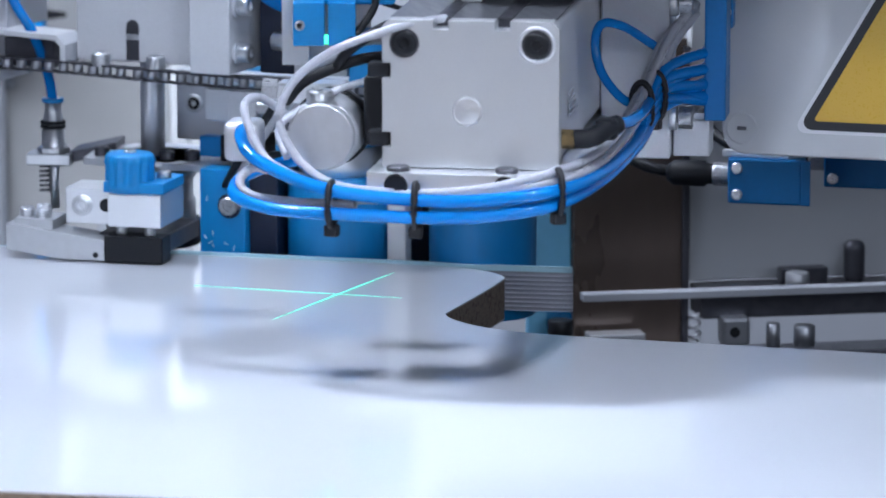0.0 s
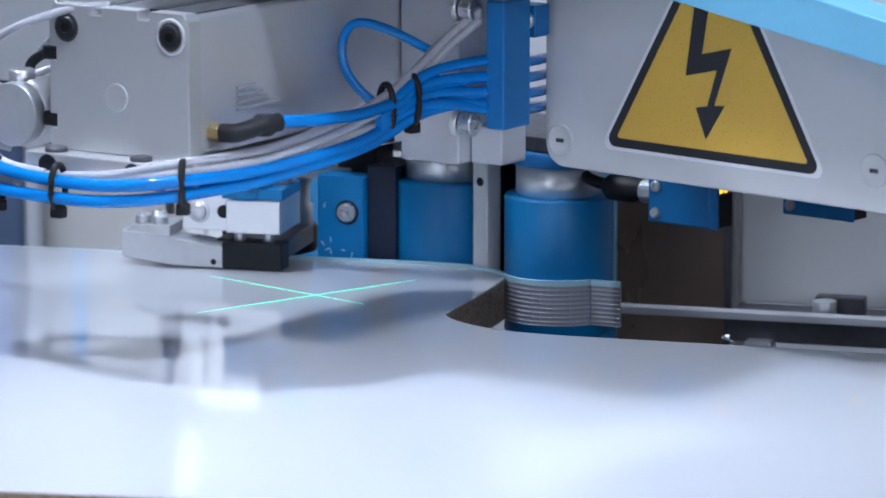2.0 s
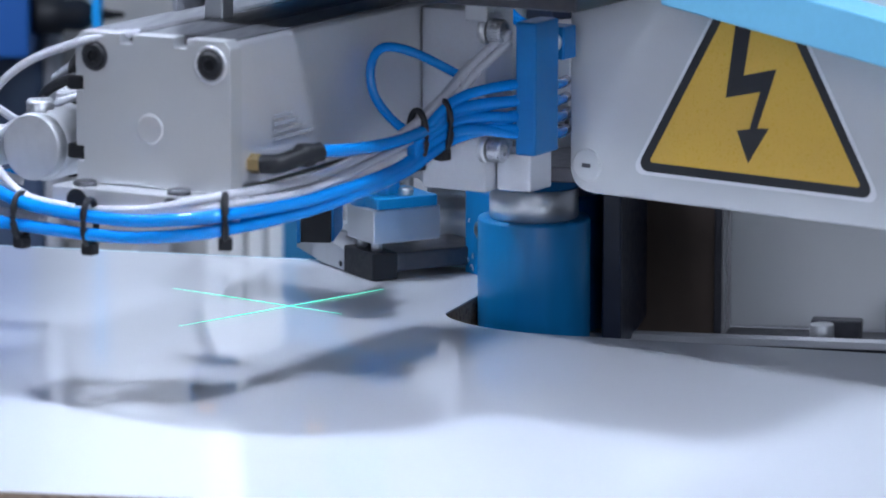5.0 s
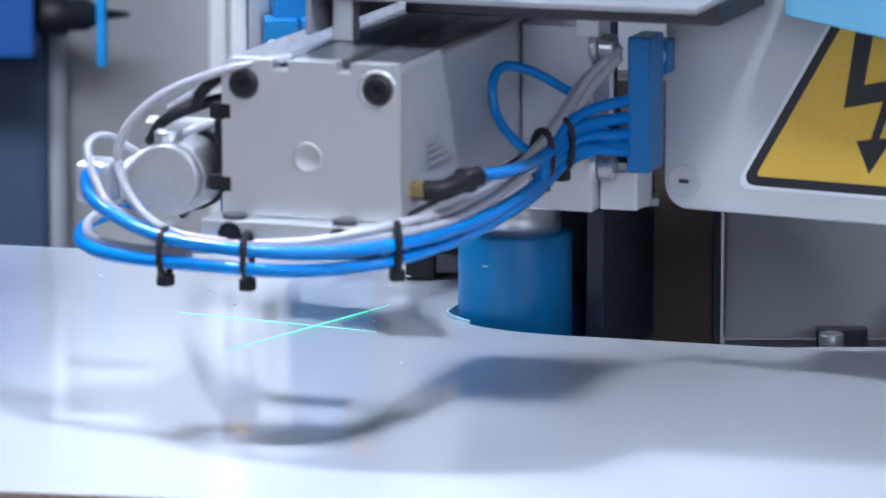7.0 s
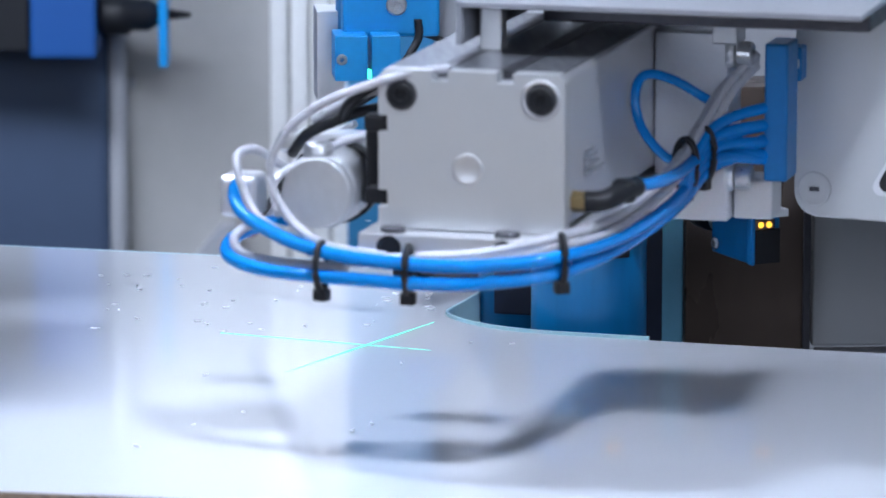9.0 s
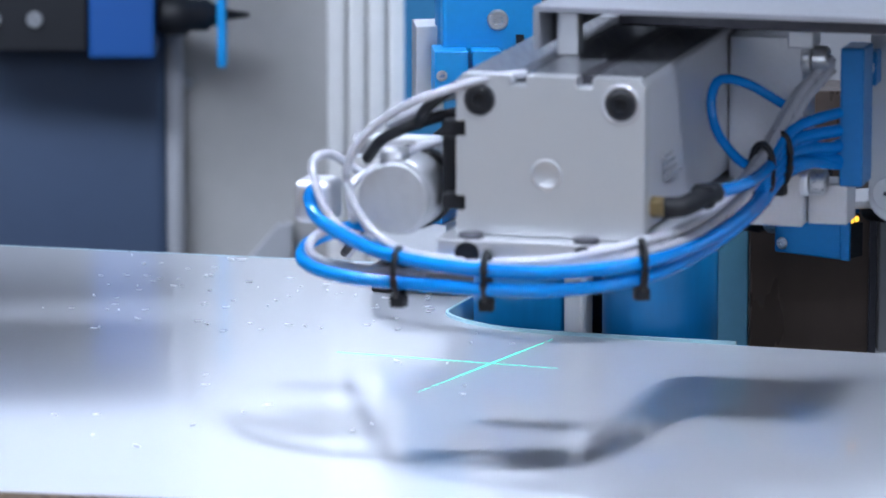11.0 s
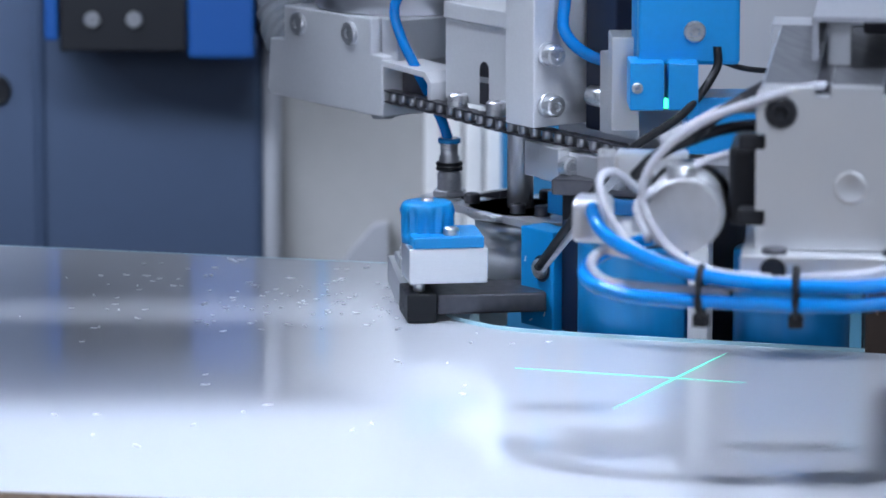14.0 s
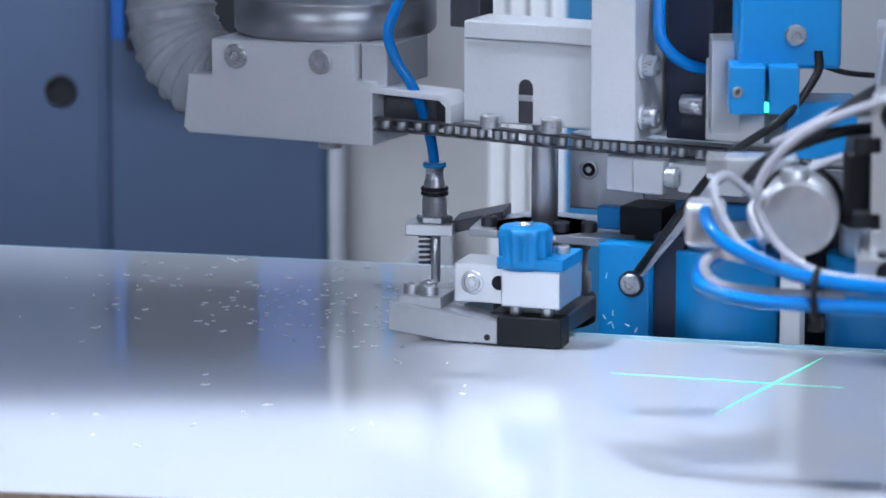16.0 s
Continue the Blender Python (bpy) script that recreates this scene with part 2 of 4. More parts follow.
# ---------------------------------------------------------------- the panel
EDGE = [(-700, 2702.8), (-300, 2603.2), (-100, 2553.4), (-30, 2536), (-5, 2529.5), (12, 2522.5), (24, 2512), (31.5, 2499), (31.5, 2488),
        (23, 2460), (12, 2427), (4, 2404), (1.5, 2393), (5, 2381), (13, 2368.5), (27, 2355), (47, 2344), (88, 2331), (216, 2294), (420, 2235), (700, 2154)]


def edge_path():
    pts = [Vector((p.x, p.y)) * 1000 for p in spline([(x, y, 0) for x, y in EDGE], 12)]
    return pts


PATH_PTS = edge_path()
ARC = [0.0]
for a, b in zip(PATH_PTS, PATH_PTS[1:]):
    ARC.append(ARC[-1] + (b - a).length)


def on_edge(s):
    """Place and direction on the panel's machined edge at arc length s (mm)."""
    i = int(np.clip(np.searchsorted(ARC, s) - 1, 0, len(ARC) - 2))
    a, b = PATH_PTS[i], PATH_PTS[i + 1]
    d = (b - a).normalized()
    return a + d * (s - ARC[i]), d


def build_panel():
    panel = group_of("furniture_panel", "glossy white laminated chipboard panel with a hooked cutout", "panel")
    plan = [(p.x, p.y) for p in PATH_PTS] + [(700, 1851), (-700, 2089)]
    part("core", extrude_xy(plan, -21.2, -0.8), CHIPBOARD, panel, "raw brown chipboard core")
    part("top_laminate", extrude_xy(plan, -0.8, 0.0), LAMINATE, panel, "glossy white laminate")
    part("bottom_laminate", extrude_xy(plan, -22.0, -21.2), LAMINATE, panel, "white laminate")
    return panel


build_panel()
table = part("machine_table", box(-720, 720, 1700, 2040, -70, -24, 2), TABLE, None)
tagged(table, "brown wooden machine table edge under the panel", "table")
tagged(part("machine_bed", box(-900, 900, 2080, 3000, -260, -200, 2), BED, None), "dark machine bed below the cutout", "machine bed")

# ---------------------------------------------------------------- gantry behind, slides sideways with the head
def build_gantry():
    g = group_of("gantry", "slate blue and grey machine gantry with a white post", "machine gantry")
    part("cover", box(-900, -157, 0, 40, -500, 700, 6), SLATE, g, "slate blue sheet cover")
    part("cover_fold", rod(5.5, -500, 700, -310, 3, 24), SLATE, g, "rounded fold of the slate blue cover")
    part("post", rod(6.5, -500, 700, -151, 5, 32), GREY_PLATE, g, "rounded grey post")
    part("back_panel", box(-146, 40, 20, 40, -500, 700, 2), BEIGE, g, "warm grey sheet panel")
    for k in range(4):
        x = -47 + k * 14
        part("rail_strip", box(x, x + 12.4, 12, 20, -500, 700, 3), WHITE, g, "white vertical rail strip")
    part("side_plate", box(6, 66, 0, 19, -500, 700, 2), DULL_BLUE, g, "blue side plate")
    part("far_panel", box(66, 900, 20, 40, -500, 700, 2), GREY_PLATE, g, "grey sheet panel")
    part("foot_wedge", prism_xz([(-118, -150), (-72, -150), (-72, -106), (-82, -108)], 4, 20), GREY_PLATE, g, "grey triangular wedge")
    part("panel_screw", facing(screw(4, 4), -143, 20, -10), STEEL, g, "small screw")
    part("access_hole", facing(lathe([(11, 0), (11, 2), (8, 2.5), (8, 0.5)], 32), -340, 0, -12), BLACK, g, "dark round access hole")
    v = part("valve_unit", box(-290, -205, -70, -20, 24, 190, 2), BLACK, g, "black valve unit with blue ends")
    part("blue_end", box(-204, -160, -72, -18, 20, 192, 2), DEEP_BLUE, v, "blue end plate")
    part("blue_edge", box(-300, -291, -72, -18, 32, 192, 2), DEEP_BLUE, v, "blue end plate")
    part("connector", sideways(lathe([(12, 0), (14, 4), (14, 20), (11, 22), (11, 34), (9, 36), (4, 46), (1.5, 62)], 24), -160, -45, 46), BLACK, v, "black round cable connector")
    for x in (-268, -240):
        part("button", facing(screw(5.5, 3), x, -70, 46), STEEL, v)
    part("guard_edge", box(-119, -113, -60, -30, 12, 190, 1), BLUE_LIGHT, g, "bright blue guard edge")
    # unseen overhead bodies, added to shade the back of the panel from the work lamps
    for y0, y1 in ((-1040, -865), (-835, -640)):
        part("cross_beam", box(-700, -246, y0, y1, 340, 385, 4), GREY_PLATE, g, "unseen grey beam added to shade the panel")
    part("beam_carrier", box(-700, -640, -1040, 0, 386, 430, 4), GREY_PLATE, g, "unseen carrier of the added shade beams")
    part("boom_plate", box(-60, 174, -1560, -1350, 900, 945, 4), GREY_PLATE, g, "unseen grey plate added to shade the panel")
    part("boom", box(100, 150, -1349, 0, 905, 940, 4), GREY_PLATE, g, "unseen arm carrying the added shade plate")
    return g


# ---------------------------------------------------------------- pneumatic unit with box cylinder, tubes, cabinet and column
def cable_tie(x, y, z, parent, rz=0, rx=8.5, rz2=14):
    pts = [(rx * math.cos(a), 0, rz2 * math.sin(a)) for a in (2 * math.pi * k / 14 for k in range(15))]
    bm = tube(pts, 1.7, 2, 6)
    bm = join(bm, box(-3, 3, -3.2, 3.2, -rz2 - 4.5, -rz2 + 1, 0.8))
    ob = part("cable_tie", bm, BLACK, parent, "black cable tie", frame_at(x, y, z, rz + 90))
    ob.matrix_basis = frame_at(-55.6, -165.5, 0, -18.5)


def build_unit():
    u = group_of("pneumatic_unit", "aluminium box cylinder with looped tubes, grey cabinet and steel column", "machine unit")
    B = frame_at(-55.6, -165.5, 0, -18.5)
    # cylinder: extruded body with slots, front cover
    body = part("cylinder_body", prism_xz(rounded(-40.5, 40.5, 107.5, 175.0, 3), 3, 200, 0), ALU_MATT, u, "grey extruded aluminium cylinder body", B)
    for x in (-14, 15):
        part("slot", box(x - 3.2, x + 3.2, 2, 201, 171.5, 175.6, 0.2), DARK_STEEL, body, "dark profile slot", B)
    for z in (119, 151):
        part("slot", box(-41.2, -37, 1.2, 201, z - 3, z + 3, 0.2), DARK_STEEL, body, "dark profile slot", B)
    # dark strips paint the hood's shade onto the light aluminium top
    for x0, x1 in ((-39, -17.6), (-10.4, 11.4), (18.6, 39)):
        part("top_strip", box(x0, x1, 3.2, 199, 174.8, 175.5, 0.2), PROFILE_TOP, body, "top rib with the hood's shade in its colour", B)
    ox = [(-41.5, 106), (41.5, 106), (41.5, 172), (38.5, 175.5), (18.5, 175.5), (18.5, 171), (11.5, 171), (11.5, 175.5), (-10.5, 175.5), (-10.5, 171),
          (-17.5, 171), (-17.5, 175.5), (-38.5, 175.5), (-41.5, 172), (-41.5, 155), (-37.5, 155), (-37.5, 148), (-41.5, 148), (-41.5, 122.5), (-37.5, 122.5), (-37.5, 115.5), (-41.5, 115.5)]
    fc = part("front_cover", prism_xz(ox, -7, 3, 0.35), BLASTED, u, "matt aluminium end cover", B)
    for sx in (-31, 31):
        if sx > 0:
            ring = facing(lathe([(7.2, 0), (8.8, 0), (8.8, 0.5), (7.0, 0.7), (7.0, 0.1)], 36), sx, -7, 164.5)
            part("counterbore", ring, ALU_MATT, fc, "bright milled counterbore", B)
        part("counterbore_floor", facing(lathe([(7.0, 0), (7.0, 0.25)], 36), sx, -7, 164.5), DARK_STEEL, fc, "", B)
        part("bolt", facing(screw(5.9, 1.6), sx, -7.2, 164.5), BLACK, fc, "black socket cap bolt", B)
    part("centre_mark", facing(lathe([(0.01, 0.15), (5.5, 0.15), (6.6, 0.45), (7.0, 0)], 36), -1.5, -7, 133), ALU, fc, "shiny round centre dimple", B)
    foot = part("foot_plate", extrude_xy([(-47, -20), (24, -20), (45, -7), (45, 200), (-47, 200)], 94, 105.6, 0.8), ALU, u, "bright aluminium foot plate", B)
    for x in (-33, 18):
        part("slot_hole", facing(lathe([(5.6, 0), (5.6, 0.3), (4.0, 0.4), (4.0, 0.05)], 28), x, -20.2, 99.5), BLACK, foot, "dark bolt hole", B)
        part("slot_bolt", lathe([(5.4, 105.4), (5.4, 107.5), (4.2, 108)], 28, x, -13.5), DARK_STEEL, foot, "", B)
    for r in range(4):
        w = (8, 11, 13, 18)[r]
        part("rating_text", box(41.6, 42.1, 30, 30 + w * 1.9, 136 - r * 3.4, 137.6 - r * 3.4, 0), SHEET, u, "unreadable printed rating line", B)
    # regulator on the side
    reg = part("regulator", facing(lathe([(13, -40), (17, -36), (17, 0), (15.5, 2)], 40), -72, 10, 118), CAST, u, "round shiny regulator body", B)
    part("regulator_front", facing(lathe([(15.4, 2), (15.6, 2.4), (15.6, 8.8), (15.0, 9.4)], 40), -72, 10, 118), CAST, reg, "smooth cast front cap", B)
    part("regulator_cap", rod(6.5, 128, 139, -74, 12, 28, 1), STEEL, reg, "bright steel cap", B)
    part("regulator_ring", facing(lathe([(18.5, -30), (18.5, -22), (17, -22)], 36), -72, 10, 118), BLACK, reg, "black clamp ring", B)
    part("manifold", box(-108, -76, 84, 100, 121, 131, 1.5), ALU, u, "shiny manifold block", B)
    part("fitting_block", box(-121, -104, 14, 34, 103, 122, 3, 3), ALU_MATT, u, "pale push-in fitting", B)
    part("black_valve", box(-54, -42, 14, 60, 112, 146, 3, 3), BLACK, u, "black valve body", B)
    part("silver_nut", sideways(hexnut(6, 0, 8), -108, 92, 126, -1), STEEL, u, "steel hexagon nut", B)
    for z in (119, 151):
        part("slot_clip", box(-49, -38, -4, 6, z - 3.5, z + 3.5, 1.2), BLACK, u, "black slot clip", B)
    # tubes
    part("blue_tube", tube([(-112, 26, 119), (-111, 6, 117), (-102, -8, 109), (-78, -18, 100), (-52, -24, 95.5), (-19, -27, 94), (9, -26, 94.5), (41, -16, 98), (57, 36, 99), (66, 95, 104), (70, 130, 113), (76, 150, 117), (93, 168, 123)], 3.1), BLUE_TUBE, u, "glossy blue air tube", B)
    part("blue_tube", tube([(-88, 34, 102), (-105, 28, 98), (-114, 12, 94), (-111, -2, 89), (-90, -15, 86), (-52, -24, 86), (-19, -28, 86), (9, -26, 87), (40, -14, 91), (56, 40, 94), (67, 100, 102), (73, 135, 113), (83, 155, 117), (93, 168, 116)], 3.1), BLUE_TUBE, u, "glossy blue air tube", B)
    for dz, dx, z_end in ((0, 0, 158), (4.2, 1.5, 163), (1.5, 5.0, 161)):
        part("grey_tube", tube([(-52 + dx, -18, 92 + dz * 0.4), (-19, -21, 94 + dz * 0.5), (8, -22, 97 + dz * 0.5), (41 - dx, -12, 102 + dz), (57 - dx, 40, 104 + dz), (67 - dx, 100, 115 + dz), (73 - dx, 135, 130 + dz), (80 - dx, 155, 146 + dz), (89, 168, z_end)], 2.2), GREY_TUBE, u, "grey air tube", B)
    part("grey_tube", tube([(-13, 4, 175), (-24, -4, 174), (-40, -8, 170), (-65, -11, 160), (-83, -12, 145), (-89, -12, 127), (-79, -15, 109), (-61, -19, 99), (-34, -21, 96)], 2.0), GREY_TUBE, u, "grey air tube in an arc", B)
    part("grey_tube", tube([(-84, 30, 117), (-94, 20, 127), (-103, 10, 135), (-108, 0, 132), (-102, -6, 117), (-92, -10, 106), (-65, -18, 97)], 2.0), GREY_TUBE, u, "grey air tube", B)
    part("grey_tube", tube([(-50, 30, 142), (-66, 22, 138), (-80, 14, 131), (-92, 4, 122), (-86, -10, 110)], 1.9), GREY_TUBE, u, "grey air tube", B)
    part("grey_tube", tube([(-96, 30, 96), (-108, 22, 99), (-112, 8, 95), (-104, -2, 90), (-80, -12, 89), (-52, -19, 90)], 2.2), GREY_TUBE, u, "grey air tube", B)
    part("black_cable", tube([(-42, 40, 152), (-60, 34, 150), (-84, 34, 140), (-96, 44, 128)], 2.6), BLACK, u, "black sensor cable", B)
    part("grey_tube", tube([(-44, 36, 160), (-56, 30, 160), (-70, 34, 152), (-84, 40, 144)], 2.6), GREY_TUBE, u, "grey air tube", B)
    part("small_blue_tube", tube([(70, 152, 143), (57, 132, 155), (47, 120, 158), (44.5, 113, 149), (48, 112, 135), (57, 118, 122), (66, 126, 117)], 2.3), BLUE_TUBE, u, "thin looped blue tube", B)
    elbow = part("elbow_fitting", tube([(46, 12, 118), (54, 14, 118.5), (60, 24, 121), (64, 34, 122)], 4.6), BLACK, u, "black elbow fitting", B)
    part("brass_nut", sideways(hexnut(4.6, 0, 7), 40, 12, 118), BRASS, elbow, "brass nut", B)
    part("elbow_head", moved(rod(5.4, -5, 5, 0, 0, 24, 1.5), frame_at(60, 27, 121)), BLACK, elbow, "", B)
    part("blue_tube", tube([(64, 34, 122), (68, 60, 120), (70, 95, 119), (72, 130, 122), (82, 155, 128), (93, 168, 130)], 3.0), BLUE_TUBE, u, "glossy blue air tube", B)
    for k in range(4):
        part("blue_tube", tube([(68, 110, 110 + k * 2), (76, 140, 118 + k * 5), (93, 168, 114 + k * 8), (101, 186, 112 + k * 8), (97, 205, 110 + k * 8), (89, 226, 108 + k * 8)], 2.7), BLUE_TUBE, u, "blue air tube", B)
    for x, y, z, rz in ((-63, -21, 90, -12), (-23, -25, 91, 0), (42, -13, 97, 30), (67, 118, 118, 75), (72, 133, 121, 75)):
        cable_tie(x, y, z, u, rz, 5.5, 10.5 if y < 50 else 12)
    # rear mounting plate with comb and screws
    mp = part("mounting_plate", box(41, 76, 168, 196, 84, 172, 1), ALU_MATT, u, "pale aluminium mounting plate", B)
    part("rear_flange", box(-44, 56, 186, 214, 90, 176, 1), ALU_MATT, u, "pale aluminium rear flange", B)
    part("lower_bracket", box(76.5, 95, 178, 200, 84, 103, 1), ALU_MATT, u, "pale aluminium bracket", B)
    part("black_cable", tube([(-70, 34, 146), (-62, 24, 156), (-48, 24, 166), (-30, 60, 172)], 2.6), BLACK, u, "black sensor cable", B)
    comb = part("tube_comb", box(93, 104, 166, 190, 104, 168, 1.2), BLUE, u, "blue tube comb", B)
    part("comb_tab", box(92, 105, 193, 206, 147, 163, 1), BLUE, comb, "", B)
    part("tab_screw", facing(screw(4.6, 2.5), 99.5, 193, 155.5), STEEL, comb, "bright cap screw", B)
    for z in (163, 106):
        part("comb_screw", sideways(screw(6, 7), 81, 165, z, 1), STEEL, comb, "bright cap screw", B)
        part("comb_washer", sideways(rod(6.6, 0, 4), 76, 165, z, 1), ALU, comb, "", B)
    # sheet hood over the cylinder
    hood = part("sheet_hood", join(box(-20, 160, 42, 230, 196.5, 199, 0.3), box(-20, -17.5, 42, 230, 180, 196.4, 0.3)), SHEET, u, "folded grey sheet hood", B)
    part("hood_post", box(-14, -4, 60, 70, 175, 196, 0.8), ALU, hood, "pale spacer post", B)
    part("hood_post", box(70, 82, 158, 176, 168, 196, 0.8), ALU, hood, "pale spacer post", B)
    # dark filler in place of the shade inside the hood
    part("hood_shadow_bar", box(0, 150, 120, 200, 181, 194, 1), DARK_STEEL, hood, "dark bar standing in for shade under the hood", B)
    # cabinet with warning sign
    K = frame_at(114.7, -0.35, 0, -27)
    cab = part("cabinet", prism_xz(rounded(-11, 224, 80.5, 330, 12), 0, 120, 1.2), CABINET, u, "light grey powder-coated cabinet", K)
    for x, z in ((-0.5, 94), (196, 100.5)):
        cap = part("cap", facing(lathe([(8.2, -0.5), (8.2, 0.6), (7.6, 1.0), (7.2, 0.7), (0.01, 0.7)], 40), x, 0, z), CABINET, cab, "round grey screw cap", K)
        part("cap_slot", box(x - 2.4, x + 2.4, -1.2, -0.3, z - 1.0, z + 1.0, 0.2), DARK_STEEL, cap, "dark slot", K)
    sign = part("warning_sign", bevel_sign(1.12, -0.3), SIGN_WHITE, cab, "yellow triangular high-voltage warning sign", K)
    part("sign_border", bevel_sign(1.07, -0.5), SIGN_BLACK, sign, "black border", K)
    part("sign_field", bevel_sign(0.945, -0.7, 1.2), YELLOW, sign, "yellow field", K)
    bolt = [(86, 172), (95, 172), (90.5, 146), (109, 150.5), (98.5, 121.5), (105, 122), (93.5, 104.5), (87, 119.5), (94.2, 120.8), (100, 139), (80.5, 134.5)]
    part("lightning_arrow", prism_xz(bolt, -0.9, -0.65), SIGN_BLACK, sign, "black lightning arrow", K)
    strip = part("cover_strip", prism_xz([(60, 179.5), (250, 150.5), (250, 172), (60, 201)], -26, 0.3, 1), PALE_BLUE, cab, "pale blue sloping cover strip", K)
    lever = part("hinge_plate", prism_xz(rounded(247, 261, 138, 187, 7), -34, -27, 0.8), BLUE, cab, "blue hinge plate with two eyes", K)
    part("hinge_plate", prism_xz(rounded(269, 283, 160, 200, 7), -34, -27, 0.8), BLUE, cab, "blue hinge plate", K)
    part("pin", facing(screw(5, 5), 254, -34, 147), STEEL, lever, "steel pin", K)
    part("pin_eye", facing(lathe([(4.5, 0), (4.5, 0.4), (3, 0.5)], 24), 254, -34, 180), STEEL, lever, "", K)
    part("lever_knob", facing(screw(5, 5), 269, -30, 139), STEEL, cab, "steel pin", K)
    part("lever_arm", tube([(264, -28, 127), (272, -28, 105), (284, -28, 76)], 3.2), STEEL, cab, "steel lever arm", K)
    part("lever_pivot", facing(rod(7, -6, 6), 262, -28, 126), STEEL, cab, "steel pivot", K)
    # steel column with grey cover and lower rails
    col = part("column", box(81, 146, 258, 300, -120, 104, 1), BROWN, u, "scorched brown steel column")
    part("column_edge", box(143, 147, 254.5, 258, -120, 100, 0.5), DARK_STEEL, col, "dark edge strip")
    part("side_strip", box(56, 80.6, 262, 270, -90, 90, 1), PALE_BLUE, u, "pale blue plate beside the column")
    part("grey_cover", box(150, 420, 268, 280, -36, 150, 1), CABINET, u, "plain grey cover plate")
    part("base_rail", box(150, 420, 236, 266, -52, -36, 1), DARK_STEEL, u, "dark steel base rail")
    part("lower_rail", box(120, 420, 222, 250, -90, -70, 1), DARK_STEEL, u, "dark steel rail")
    part("rail_clamp", box(197, 224, 240, 250, -36, -25.5, 0.8), DARK_STEEL, u, "dark steel clamp block")
    part("rail_bolt_washer", rod(6.6, -36, -26), CAST, u, "bright steel bushing", frame_at(204, 232, 0))
    part("stop_pin", box(236, 248, 246, 256, -37, -12, 4.5, 4), DARK_STEEL, u, "rounded dark stop pin")
    part("rail_hole_block", box(160, 176, 226, 240, -66, -50, 2), MOTOR, u, "steel bearing block")
    part("bearing_bore", facing(lathe([(3, 0), (3, 0.3)], 20), 167, 226, -58), BLACK, u, "dark bore")
    part("spring", tube([(148 + 3 * math.cos(a), 244 + 3 * math.sin(a), -72 + a * 0.9) for a in (0.8 * k for k in range(32))], 0.9, 3, 6), STEEL, u, "steel coil spring")
    part("roller_pin", rod(4, -68, -54, 190, 230), MOTOR, u, "steel pin")
    part("roller_pin", rod(6, -68, -56, 208, 230), MOTOR, u, "steel pin")
    part("bright_block", box(86, 118, 236, 250, -68, -59, 0.6), ALU, u, "bright aluminium block")
    part("blue_block", box(66, 84, 262, 280, -60, -48, 0.6), BLUE_LIGHT, u, "blue plastic block")
    part("black_foot", rod(7, -60, -50, 70, 240), BLACK, u, "black rubber foot")
    part("flat_bar", box(74, 420, 196, 206, -32, -28, 0.4), GREY_PLATE, u, "flat grey steel bar")
    return u


def bevel_sign(s, y, r=4.0):
    """A rounded triangle in the upright plane."""
    cx, cz = 96.5, 134
    pts = []
    R = 73.5 * s
    for k in range(3):
        a = radians(-150 + 120 * k)
        px, pz = cx + (R - 2 * r) * math.cos(a), cz + (R - 2 * r) * math.sin(a)
        for j in range(5):
            b = a + radians(-60 + 30 * j)
            pts.append((px + r * math.cos(b), pz + r * math.sin(b)))
    return prism_xz(pts, y, y + 0.3)


# ---------------------------------------------------------------- pressure rollers
def build_rollers():
    u = group_of("roller_unit", "two blue pressure rollers with a bright post between", "pressure rollers")
    for x in (0, -80):
        r = part("roller", lathe([(28, -30), (29, -29), (29, 42), (28.4, 43.2), (24, 43.4)], 64, x), ROLLER, u, "blue rubber pressure roller")
        part("collar", rod(23, 43.2, 60, x, 0, 48, 1), ALU, r, "silver collar")
        part("hub", rod(26, 60, 68, x, 0, 48, 1), BLUE, r, "blue hub")
    part("post", box(-50, -39.5, -13, -2, -30, 66, 0.8), WHITE, u, "bright white post")
    part("post_hole", facing(rod(2.4, 0, 0.4), -44.5, -13.1, 46), BLACK, u, "dark hole")
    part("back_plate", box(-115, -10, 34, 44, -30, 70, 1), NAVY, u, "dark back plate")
    part("top_plate", box(-118, 40, -22, 44, 68, 76, 1), DARK_STEEL, u, "dark steel carrier plate")
    return u


